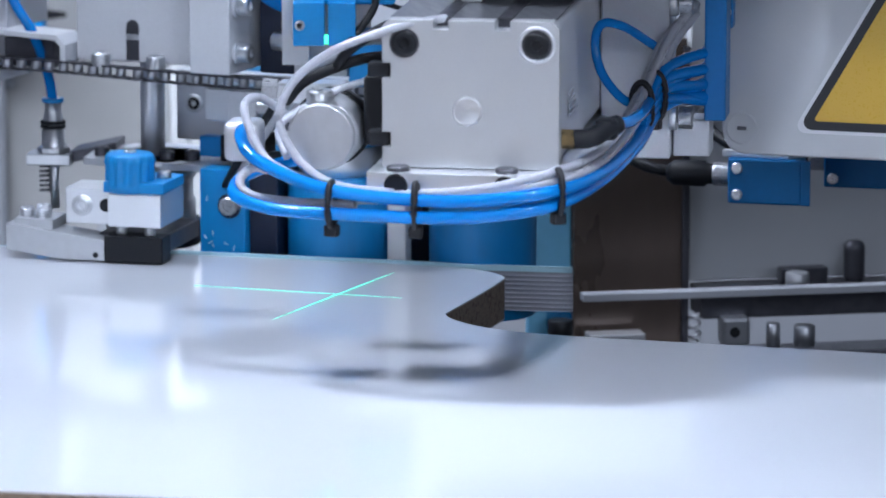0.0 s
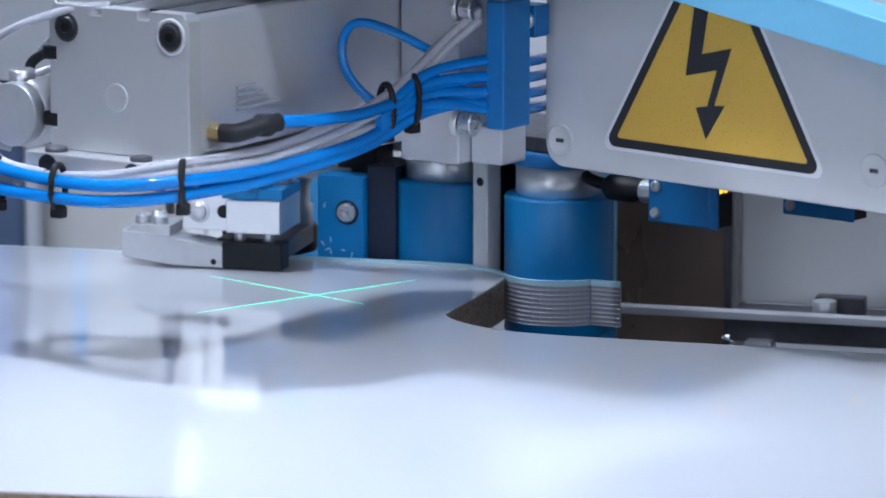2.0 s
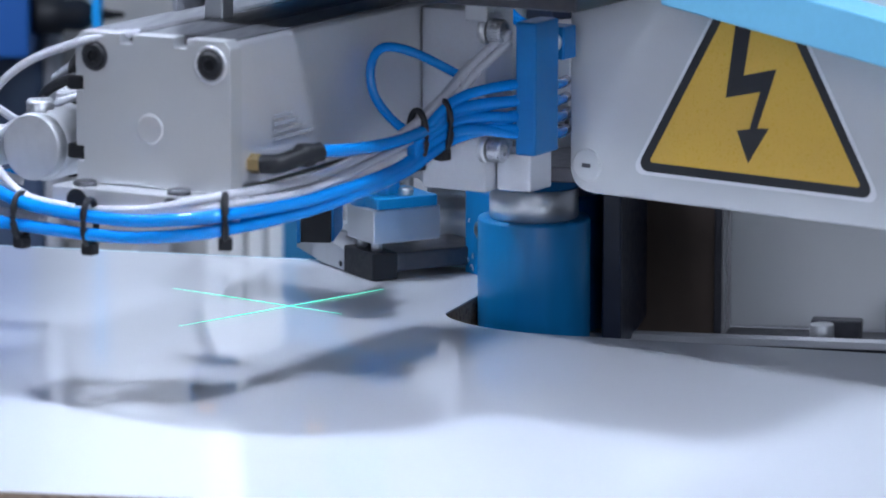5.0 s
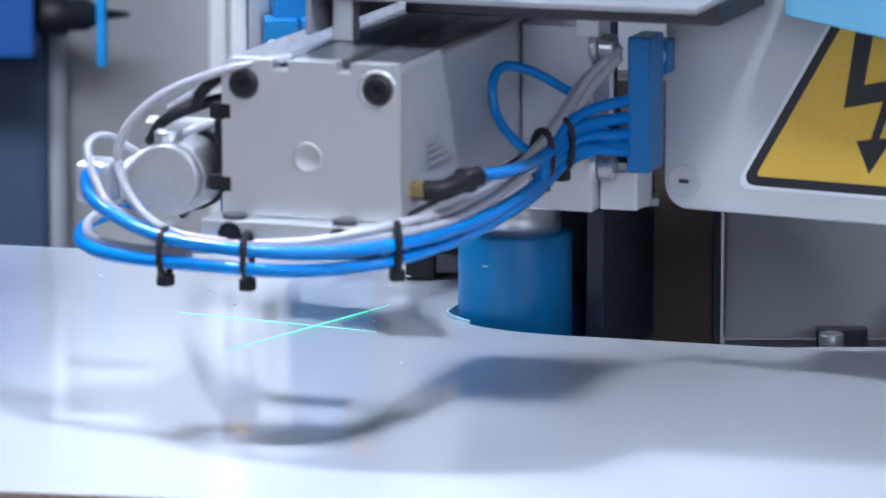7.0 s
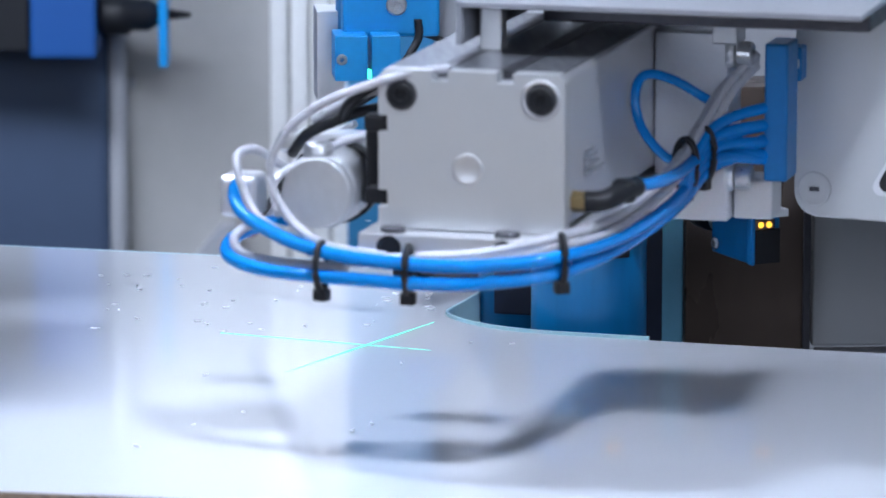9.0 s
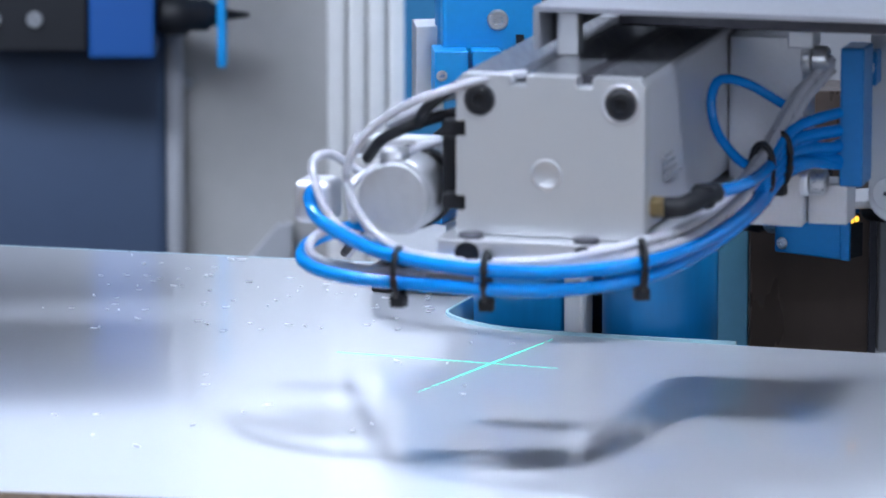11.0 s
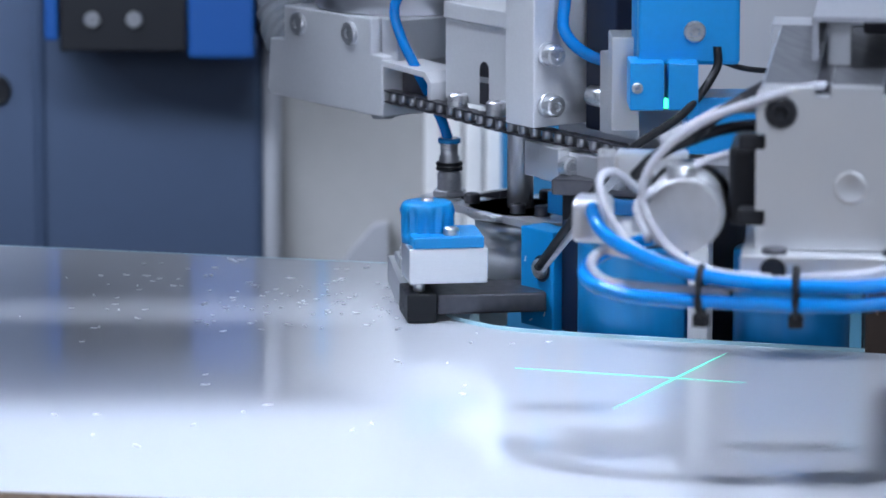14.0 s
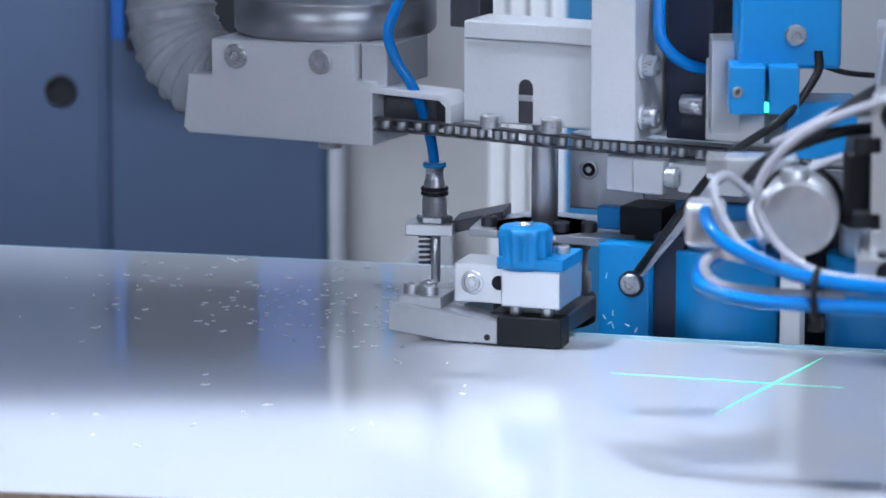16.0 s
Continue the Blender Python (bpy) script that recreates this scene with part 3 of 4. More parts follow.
def build_sensors():
    u = group_of("sensor_carrier", "two blue sensors with glowing amber lamps on a bracket", "sensor")
    for x, y in ((0, 0), (42, 62)):
        s = part("sensor", box(x - 2, x + 37, y, y + 18, -8, 16, 1), BLUE, u, "blue sensor housing")
        part("sensor_face", box(x + 37, x + 39.5, y + 1, y + 17, -8, 9, 0.5), BLACK, s, "dark sensor window")
        for k, yy in enumerate((6, 10.5)):
            part("lamp", sideways(lathe([(1.6, 0), (1.4, 0.8), (0.01, 1.2)], 14), x + 39.4, y + yy, 11.5), AMBER, s, "glowing amber indicator")
        part("shroud", box(x + 37, x + 42, y - 0.2, y + 1.6, -8, 16, 0.3), BLUE, s)
        part("lamp_head", box(x + 37, x + 39.3, y + 3, y + 14, 9, 14, 0.5), BROWN, s)
        for z in (-3, 11):
            part("screw", facing(screw(3.0, 1.6), x + 3, y, z), STEEL, s, "bright screw")
        part("knurled_nut", sideways(lathe([(6, 0), (6.4, 1), (6.4, 8), (6, 9)], 20, smooth=False), x - 2, y + 9, 6, -1), STEEL, s, "bright knurled nut")
        part("plug", sideways(lathe([(5, 0), (5.5, 2), (5.5, 12), (7, 14), (7, 30), (4, 34)], 20), x - 2, y + 9, 6, -1), BLACK, s, "black cable plug")
        part("cable", tube([(x - 30, y + 9, 6), (x - 48, y + 10, 9), (x - 66, y + 22, 16), (x - 76, y + 40, 24)], 3.2), BLACK, s, "black corrugated cable")
    part("bracket", extrude_xy([(-6, 6), (30, 4), (88, 66), (88, 80), (40, 80)], 16, 20, 0.6), PALE_ALU, u, "pale sensor bracket")
    return u


# ---------------------------------------------------------------- trimming unit
def build_chain(parent):
    """A roller chain along a hanging line, each link a part."""
    pts = spline([(-92, 22, 103), (-50, 20, 103), (13, 18, 101.5), (70, 22, 100), (118, 26, 99), (150, 34, 99)], 40)
    arc = [0.0]
    for a, b in zip(pts, pts[1:]):
        arc.append(arc[-1] + (b - a).length * 1000)
    plates = join(prism_link(-3.3), prism_link(2.3))
    me_a = bpy.data.meshes.new("outer")
    plates.to_mesh(me_a)
    me_a.materials.append(DARK_STEEL)
    roll = rod(2.7, -2.3, 2.3, 0, 0, 14, 0.3)
    me_b = bpy.data.meshes.new("roller")
    roll.to_mesh(me_b)
    me_b.materials.append(MOTOR)
    chain = part("chain", rod(1.0, 95, 96, -92, 22), DARK_STEEL, parent, "dark roller chain")
    s = 0.0
    while s < arc[-1] - 9:
        i = int(np.searchsorted(arc, s))
        p, q = pts[i], pts[min(i + 12, len(pts) - 1)]
        d = (q - p).normalized()
        m = Matrix.Translation(p) @ d.to_track_quat("X", "Z").to_matrix().to_4x4()
        a = new("link", me_a)
        a.parent, a.matrix_basis = chain, m @ Matrix.Translation((4.3 * MM, 0, 0))
        b = new("chain_roller", me_b)
        b.parent, b.matrix_basis = chain, m
        s += 8.6


def prism_link(z):
    bm = extrude_xy([(-6.6, -1.6), (-5.6, -3.1), (-3, -3.3), (0, -2.2), (3, -3.3), (5.6, -3.1), (6.6, -1.6), (6.6, 1.6), (5.6, 3.1), (3, 3.3), (0, 2.2), (-3, 3.3), (-5.6, 3.1), (-6.6, 1.6)], z, z + 1.0)
    return bm


def build_trimmer():
    u = group_of("trimming_unit", "aluminium edge trimming unit with blue knob, chain and suction hose", "trimming unit")
    # foot that slides on the panel
    part("guide_shoe", prism_xz([(-16, 1), (-42, 1), (-72, 5), (-72, 19), (-42, 15.5), (-16, 12)], 0, 22, 0.4), CAST, u, "bright sliding shoe")
    part("shoe_hole", facing(lathe([(1.6, 0), (1.6, 0.3)], 16), -21, 0, 4), BLACK, u, "dark hole")
    part("rubber_block", box(-16, 17, -1, 14, 0.6, 15, 0.8), BLACK, u, "black plastic sliding block")
    part("support_pin", rod(3, 15, 20, -8, 6), STEEL, u, "steel pin")
    part("support_pin", rod(3, 15, 20, 8, 6), STEEL, u, "steel pin")
    part("rear_arm", box(-24, 15, 14.4, 70, 4, 14, 1), DARK_STEEL, u, "dark steel arm")
    # clamping block with blue knob
    blk = part("clamp_block", box(-14, 16, 0, 40, 20, 38, 0.7), ALU, u, "milled aluminium clamp block")
    part("side_block", box(-40.5, -14.3, 8, 34, 19.5, 39, 0.7), ALU, u, "milled aluminium side block")
    part("block_screw", facing(screw(4.3, 1.6), -31, 7.9, 29.5), STEEL, blk, "bright countersunk screw")
    part("screw_ring", facing(lathe([(5.8, 0), (5.8, 0.5), (4.6, 0.6)], 28), -31, 8, 29.5), ALU, blk, "")
    part("bore", facing(lathe([(3.6, 0), (3.6, 0.3)], 24), -17.5, 7.95, 30), BLACK, blk, "dark bore")
    part("knob_base", box(-17, 17, 2, 38, 38, 44, 0.8), BLUE_LIGHT, u, "bright blue plastic cover")
    knob = lathe([(13, 38), (13.2, 42), (12.5, 43.5), (12.5, 52), (13.2, 54), (13, 57.5), (11.5, 58.6), (0.01, 58.9)], 84, -5, 12)
    for v in knob.verts:
        if 43 * MM < v.co.z < 54.5 * MM:
            d = Vector((v.co.x + 5 * MM, v.co.y - 12 * MM, 0))
            v.co += d * 0.07 * math.cos(14 * math.atan2(d.y, d.x))
    part("knob", knob, BLUE_LIGHT, u, "bright blue grip knob")
    part("knob_screw", moved(screw(3.4, 1.6), frame_at(-5, 12, 58.6)), STEEL, u, "steel screw")
    part("side_screw", moved(screw(4, 4), frame_at(11, 22, 44)), STEEL, u, "bright cap screw")
    # probe on the outside
    part("probe_bracket", box(-68, -44, 8, 26, 48.5, 54.5, 0.6), ALU, u, "bright steel bracket")
    part("bracket_arm", prism_xz([(-46, 49), (-20, 55), (-20, 61), (-46, 55)], 14, 40, 0.5), DARK_STEEL, u, "dark steel arm")
    pr = part("probe", lathe([(7.5, 54.5), (7.5, 57), (6.2, 58), (6.2, 66), (5.2, 67), (5.2, 75), (4.4, 76), (4.4, 82), (5.6, 82.6), (5.6, 84.2), (4, 84.6)], 24, -54.5, 16), STEEL, u, "bright steel probe")
    part("probe_nut", moved(hexnut(9, 54.6, 58), frame_at(-54.5, 16)), STEEL, pr, "hexagon nut")
    for z in (68, 70.4):
        part("seal", rod(6.9, z, z + 1.8, -54.5, 16, 24), BLACK, pr, "black seal ring")
    part("probe_collar", rod(5.8, 82, 84.5, -54.5, 16, 24), BLUE_LIGHT, pr, "blue release collar")
    part("probe_rod", rod(2.4, 24, 49, -54, 16, 20), STEEL, pr, "steel rod")
    part("probe_spring", tube([(-59 + 3.4 * math.cos(a), 18 + 3.4 * math.sin(a), 32 + a * 0.42) for a in (0.7 * k for k in range(56))], 0.7, 2, 6), DARK_STEEL, pr, "coil spring")
    for x, y in ((-63, 10), (-53, 8), (-57, 20)):
        part("shoe_screw", moved(screw(4.2, 6), frame_at(x, y, 21)), STEEL, u, "bright cap screw")
    part("shoe_riser", box(-68, -46, 3, 26, 16, 22, 0.6), CAST, u, "bright riser block")
    part("air_tube", tube([(-54.5, 16, 82), (-55, 10, 95), (-57, 3, 108), (-62, -4, 125), (-70, -4, 138), (-74, -4, 152), (-68, 0, 170)], 2.7), BLUE_TUBE, u, "blue air tube")
    # plates and shaft behind
    part("shaft", rod(6.5, 45, 130, -10, 46, 32), ALU_MATT, u, "ground steel shaft")
    part("shaft_ring", rod(20, 44, 50, -10, 46, 48), MOTOR, u, "dark steel flange ring")
    part("drum", lathe([(22, 20), (22.5, 21), (22.5, 30), (21, 31), (21, 42), (22.5, 43), (22.5, 48), (21, 49)], 56, -10, 46), ALU, u, "bright turned drum")
    part("drum_base", rod(25, 6, 20, -10, 46, 56, 1), BLACK, u, "black drum base")
    part("drum_ring", rod(27, 50, 54, -10, 46, 56, 1), STEEL, u, "bright drum ring")
    part("top_plate", extrude_xy([(-40, 24), (28, 24), (40, 40), (40, 84), (-30, 84), (-48, 56)], 50, 54, 0.4), ALU_MATT, u, "grey bearing plate")
    for x, y in ((-34, 34), (-20, 70), (4, 34), (16, 40), (30, 60)):
        part("plate_bolt", moved(screw(4, 5), frame_at(x, y, 54)), DARK_STEEL, u, "dark cap screw")
    part("back_web", box(-6, 100, 66, 76, 60, 98, 1), ALU_MATT, u, "grey steel web")
    part("web_screw", facing(screw(3.6, 1.2), 4.5, 66, 80), BLACK, u, "black socket screw")
    part("web_ring", facing(lathe([(5, 0), (5, 0.5), (3.8, 0.6)], 28), 4.5, 66, 80), ALU, u, "")
    part("guide_block", box(36, 50, 14, 40, 80, 97, 0.7), ALU, u, "pale guide block")
    part("guide_block", box(50.4, 66, 12, 40, 80, 97, 0.7), ALU, u, "pale guide block")
    part("guide_bar", box(66, 104, 18, 40, 81, 95, 0.7), ALU, u, "pale guide bar")
    part("guide_screw", sideways(screw(5, 6), 66.4, 16, 88.5, 1), STEEL, u, "bright cap screw")
    part("blue_latch", box(20, 32, 40, 48, 56, 67, 0.6), BLUE_LIGHT, u, "small blue latch")
    part("black_box", box(32, 54, 40, 62, 46, 68, 0.6), BLACK, u, "black box")
    bp = part("blue_plate", box(32, 58, 15, 30, 5, 54, 0.8), BLUE_LIGHT, u, "scratched bright blue plate")
    rnd = random.Random(3)
    for k in range(9):
        x, z = rnd.uniform(35, 55), rnd.uniform(7, 48) if k > 5 else rnd.uniform(6, 20)
        part("shaving", box(-0.22, 0.22, -0.25, 0.1, -1.3, 1.3, 0.1), CHIP, bp, "white plastic shaving", frame_at(x, 14.7, z, 0, 0, rnd.uniform(-80, 80)))
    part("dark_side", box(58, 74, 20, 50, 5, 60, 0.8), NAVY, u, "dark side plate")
    part("plate_screw", facing(screw(5, 3), 49, 15, 35), STEEL, bp, "bright cap screw")
    part("screw_recess", facing(lathe([(6.6, 0), (6.6, 0.3)], 28), 49, 15, 35), NAVY, bp, "")
    # slide plates above
    sl = part("slide_plate", box(-43, 31, 24, 50, 107, 148, 0.7), PALE_ALU, u, "milled aluminium slide plate")
    part("slide_step", box(-42, 28, 22, 50, 148.4, 157, 0.7), PALE_ALU, sl, "milled step")
    part("slide_slot", join(box(-14, -6.5, 23.7, 25, 108, 126, 0.3), facing(rod(3.75, 0, 1.3), -10.25, 25, 126)), DARK_STEEL, sl, "dark slot")
    part("slot_bar", box(-14, -6.5, 23.4, 25, 119, 122, 0.2), STEEL, sl, "")
    part("side_plate", box(31.4, 54, 6, 60, 106, 200, 0.7), PALE_ALU, u, "milled aluminium side plate")
    for z in (142, 117):
        s = part("plate_screw", sideways(screw(5.2, 6.5), 56, 14, z, 1), STEEL, u, "bright cap screw")
        part("washer", sideways(rod(6.2, 0, 2), 54.2, 14, z, 1), ALU, s, "")
    # solid navy filler that paints the shade of the open gap
    part("dark_gap", box(58, 82, 34, 60, 104, 180, 1), NAVY, u, "navy filler with the gap's shade as its colour")
    part("right_block", box(82, 112, 24, 56, 106, 146, 0.8), ALU, u, "pale aluminium block")
    part("cross_pin", sideways(rod(5, 0, 12), 68, 30, 122, 1), STEEL, u, "steel pin")
    for x in (-27, 5):
        part("chain_screw", moved(screw(5, 7), frame_at(x, 20, 105)), STEEL, u, "cap screw")
    part("blue_loop", tube([(60, 26, 200), (60, 20, 168), (63, 18, 153), (72, 26, 142), (84, 42, 137)], 3), BLUE_TUBE, u, "blue air tube")
    # motor end with suction hose
    wb = part("motor_block", prism_xz([(-193, 95), (-190, 92), (-89, 92), (-89, 123.5), (-99, 124), (-99, 142), (-177, 140.5), (-177, 122.5), (-190, 122)], 18, 60, 0.8), PALE_ALU, u, "pale satin aluminium motor block")
    for x in (-163, -116.5):
        part("block_screw", facing(screw(6.2, 2.4), x, 18, 132.5), STEEL, wb, "bright torx screw")
    part("motor", lathe([(48, 141), (50, 143), (50, 158), (49, 159), (49, 160.5), (50, 161.5), (50, 300)], 72, -134, 68), MOTOR, u, "grey turned motor housing")
    part("block_rear", box(-98, -84, 24, 70, 120, 142, 0.8), ALU_MATT, u, "grey side block")
    part("hook_plate", prism_xz([(-90, 121.5), (-52, 120), (-47, 115), (-47, 105), (-50, 105), (-50, 114), (-53.5, 117), (-90, 118.5)], 18, 40, 0.3), PALE_ALU, u, "pale bent sheet hook")
    part("hook_dark", box(-89, -60, 30, 60, 100, 116, 1), DARK_STEEL, u, "dark steel housing")
    part("drain", rod(6, 85, 94, -125, 44, 24), STEEL, u, "steel plug")
    part("suction_hose", tube([(-206, 62, 230), (-218, 60, 200), (-222, 58, 165), (-216, 54, 134), (-198, 50, 117), (-176, 48, 113)], 22, 26, 28, 0.08), HOSE, u, "clear ribbed suction hose")
    # unseen box and pipe above the hose, added to cast shade on the panel
    part("suction_collector", box(-345, -205, -150, -30, 225, 420, 10, 3), GREY_PLATE, u, "unseen grey box added to shade the panel")
    part("collector_pipe", tube([(-196, 62, 230), (-204, 40, 262), (-232, -4, 285), (-270, -40, 290)], 26, 10, 24), GREY_PLATE, u, "unseen grey pipe added between hose and shade box")
    part("top_bracket", box(-60, -44, 44, 60, 150, 210, 0.8), DARK_STEEL, u, "dark bracket")
    build_chain(u)
    low = ("guide_shoe", "shoe_hole", "rubber_block", "support_pin", "clamp_block", "side_block", "knob", "side_screw", "shoe_screw", "shoe_riser", "rear_arm")
    pivot = frame_at(5, -12)
    back = ("probe", "bracket_arm", "air_tube")
    upper = frame_at(-54, 68.5, -11, -16) @ Matrix.Diagonal((1.05, 1.05, 1.03, 1)) @ frame_at(46.7, -12)
    rear = frame_at(-12, 92, -14) @ Matrix.Translation((-0.0545, 0.016, 0)) @ Matrix.Diagonal((1.04, 1.04, 1.03, 1)) @ Matrix.Translation((0.0545, -0.016, 0))
    for o in u.children:
        m = pivot if o.name.startswith(low) else rear if o.name.startswith(back) else upper
        o.data.transform(m)
        for k in o.children:
            if k.name.startswith(("link", "chain_roller")):
                k.matrix_basis = m @ k.matrix_basis
            else:
                k.data.transform(m)
        if m is pivot and o is not blk:
            o.parent = blk
    return u, blk


# ---------------------------------------------------------------- laser marker
def build_laser():
    u = group_of("laser_marker", "bright blue laser line marker with a split clamp", "laser marker")
    part("housing", rod(26, 141, 240, 24, 22, 48, 1.5), BLUE_LIGHT, u, "bright blue round housing")
    part("housing_front", box(0, 49, -4, 30, 141, 230, 2), BLUE_LIGHT, u, "bright blue housing")
    part("housing_screw", facing(screw(5.3, 2), 27, -4, 157.5), STEEL, u, "bright torx screw")
    for x0, x1 in ((-5, 11.5), (13.5, 28)):
        part("clamp_jaw", box(x0, x1, -18, 8, 121, 144, 0.7), BLUE_LIGHT, u, "bright blue clamp jaw")
    part("clamp_screw", facing(screw(2.8, 1.2), -1.5, -18, 132), STEEL, u, "small screw")
    part("led", box(11.6, 13.4, -17, -10, 122, 126, 0.2), GREEN_LED, u, "green glowing lens")
    part("base_block", box(-12, 2, 16, 44, 106, 152, 0.7), ALU, u, "pale aluminium block")
    part("lower_block", box(24, 58, 4, 34, 96, 124, 0.7), BLUE_LIGHT, u, "bright blue block")
    part("cable", tube([(38, -4, 150), (37, -6.5, 138.7), (21, -18.5, 120), (-5, -15.5, 101), (-22, 2, 77), (-35.4, 19.5, 54.5), (-46, 50, 32)], 2.1), BLACK, u, "black cable")
    part("grey_cable", tube([(6, -6, 98), (-12, 6, 82), (-27, 18, 60), (-44, 52, 31)], 2.1), GREY_TUBE, u, "grey cable")
    part("thin_cable", tube([(40, 4, 142), (52, 6, 138), (66, 10, 136)], 1.4), BLACK, u, "thin black cable")
    return u


def build_cross():
    u = group_of("laser_cross", "green laser cross lying on the white panel", "laser line")
    part("line", extrude_xy([(-80, 0), (-42, -0.28), (-2, -0.28), (34, 0), (-2, 0.28), (-42, 0.28)], 0.25, 0.4), GREEN, u, "green light line", pose(0, 0, 0, 0, 0, -17.5))
    part("line", extrude_xy([(-76, 0), (-20, -0.45), (30, -0.45), (66, 0), (30, 0.45), (-20, 0.45)], 0.45, 0.6), GREEN, u, "green light line", pose(0, 0, 0, 0, 0, 65))
    return u


# ---------------------------------------------------------------- edge band in short rigid pieces
SEG = 4.0


def build_band():
    u = group_of("edge_band", "pale blue-grey edge band glued round the panel edge", "edge band")
    prof = [(0.0, -22.6)]
    for k in range(9):
        z = -22.2 + k * 2.4
        prof += [(0.45, z), (0.45, z + 1.2), (0.0, z + 1.6)]
    prof += [(0.0, 1.7), (1.5, 1.7), (1.5, -22.6)]
    bm = bmesh.new()
    a = [bm.verts.new((-SEG * 0.52 * MM, y * MM, z * MM)) for y, z in prof]
    b = [bm.verts.new((SEG * 0.52 * MM, y * MM, z * MM)) for y, z in prof]
    n = len(prof)
    bm.faces.new(a)
    bm.faces.new(list(reversed(b)))
    for k in range(n):
        bm.faces.new((a[k], a[(k + 1) % n], b[(k + 1) % n], b[k]))
    bmesh.ops.recalc_face_normals(bm, faces=bm.faces[:])
    for f in bm.faces:
        if f.calc_center_median().z < -0.6 * MM and f.calc_center_median().y < 1.2 * MM:
            f.material_index = 1
    me = bpy.data.meshes.new("band_piece")
    bm.to_mesh(me)
    bm.free()
    me.materials.append(BAND)
    me.materials.append(BAND_RIB)
    return u, me


def build_chips():
    """Small trimmed shavings lying on the panel."""
    out = []
    rnd = random.Random(5)
    shapes = []
    for k in range(5):
        L, w = 1.1 + k * 0.4, 0.4 + 0.12 * k
        bm = extrude_xy([(-L, -w * 0.4), (-L * 0.2, -w), (L, -w * 0.2), (L * 0.7, w * 0.6), (-L * 0.5, w * 0.8)], 0.0, 0.5)
        for v in bm.verts:
            v.co.z += abs(v.co.x) * rnd.uniform(0.02, 0.2)
        me = bpy.data.meshes.new("shaving")
        bm.to_mesh(me)
        bm.free()
        me.materials.append(CHIP)
        shapes.append(me)
    for k in range(150):
        if k < 85:
            x, y = rnd.gauss(-90, 70), rnd.gauss(2480, 55)
        elif k < 115:
            x, y = rnd.gauss(-10, 26), rnd.gauss(2420, 40)
        else:
            x, y = rnd.uniform(-190, 60), rnd.uniform(2080, 2440)
        d = 2528 - 0.249 * x
        if y > d - 6 or x > 60:
            continue
        if x > -4 and y < 2500 and x > (y - 2390) * 0.3 - 4 and y > 2345 - 0.29 * (x - 47):
            continue
        ob = new("shaving", rnd.choice(shapes))
        tagged(ob, "tiny white plastic shaving on the panel", "shaving", "shavings on the panel")
        out.append((ob, x, y, rnd.uniform(0, 360), rnd.uniform(6.6, 11.2) if x > -230 else 0.0, rnd))
    for k in range(70):
        t = rnd.uniform(11.8, 15.4)
        x, y = glide(TRIM_ROWS, t, 1) + rnd.gauss(-46, 22), glide(TRIM_ROWS, t, 2) + rnd.gauss(-2, 16)
        if y > 2521 - 0.249 * x or x > -4 and y > 2345 - 0.29 * (x - 47):
            continue
        ob = new("shaving", rnd.choice(shapes[:3]))
        tagged(ob, "tiny white plastic shaving on the panel", "shaving", "shavings on the panel")
        out.append((ob, x, y, rnd.uniform(0, 360), t, rnd))
    return out


gantry = build_gantry()
unit = build_unit()
rollers = build_rollers()
sensors = build_sensors()
trimmer, guide_head = build_trimmer()
laser = build_laser()
cross = build_cross()
band, BAND_MESH = build_band()

# seconds, x, y (mm) and turn (degrees)
UNIT_ROWS = [(0, 39.1, 142, 10.2), (0.5, 42.1, 137.1, 7.79), (1, 26, 133.6, 2.48), (1.5, -3.7, 136.3, -4.7), (2, -51.2, 154, -15.6), (2.5, -78, 160.1, -21.44),
             (3, -49.6, 127.7, -14.93), (3.5, -65, 127.2, -17.88), (4, -63.9, 110.7, -16.68), (4.2, -59.8, 102.4, -15.91), (6.3, -20, 18, -2.6), (6.5, -15.5, 13.1, -2.12),
             (7, 0, 0, 0), (7.5, 16.5, -10.4, 1.83), (8, 34, -19.9, 3), (8.5, 47.6, -24.8, 3.36), (9, 60.2, -28.3, 3.16), (9.2, 64.9, -29.7, 3.16),
             (11.3, 109.4, -47.2, 3.22), (11.5, 123.9, -50.6, 6.45), (12, 150, -56.8, 9.75), (12.5, 162.6, -60.5, 10.44), (13, 171, -63.7, 11.69), (13.5, 180.9, -65.9, 12),
             (14, 193.5, -70, 12.05), (14.5, 204.7, -73.8, 12.16), (15, 217.8, -74.6, 12.16), (15.5, 229.5, -77, 12.2), (16, 241, -79, 12.2)]
ROLLER_ROWS = [(0, 21.5, 2552.1, -16), (0.5, 37.8, 2541.5, -20.5), (1, 49.6, 2529, -27), (1.5, 57.1, 2517, -34.5), (2, 61.5, 2505.6, -42.5), (2.5, 63.1, 2495, -54), (3, 62.4, 2486.7, -67), (3.5, 60.9, 2479.4, -79), (4, 56.5, 2464.2, -88), (4.2, 54.5, 2457.9, -91), (5.2, 45.2, 2429.6, -101.5), (6.3, 37.3, 2406.8, -108), (6.5, 36.1, 2403.4, -108), (7, 36.7, 2396, -106.5), (7.5, 42, 2388, -101), (8, 51, 2383, -93.5), (8.5, 61.5, 2379, -85), (9, 73.5, 2376, -71), (9.2, 78, 2374.5, -67), (11.3, 115, 2361, -32), (11.5, 119.5, 2359, -29), (12, 129.5, 2356, -22), (12.5, 140, 2352, -19), (13, 151.5, 2348, -18), (14, 173, 2342, -17), (15, 196, 2336, -17), (16, 218, 2329, -17)]
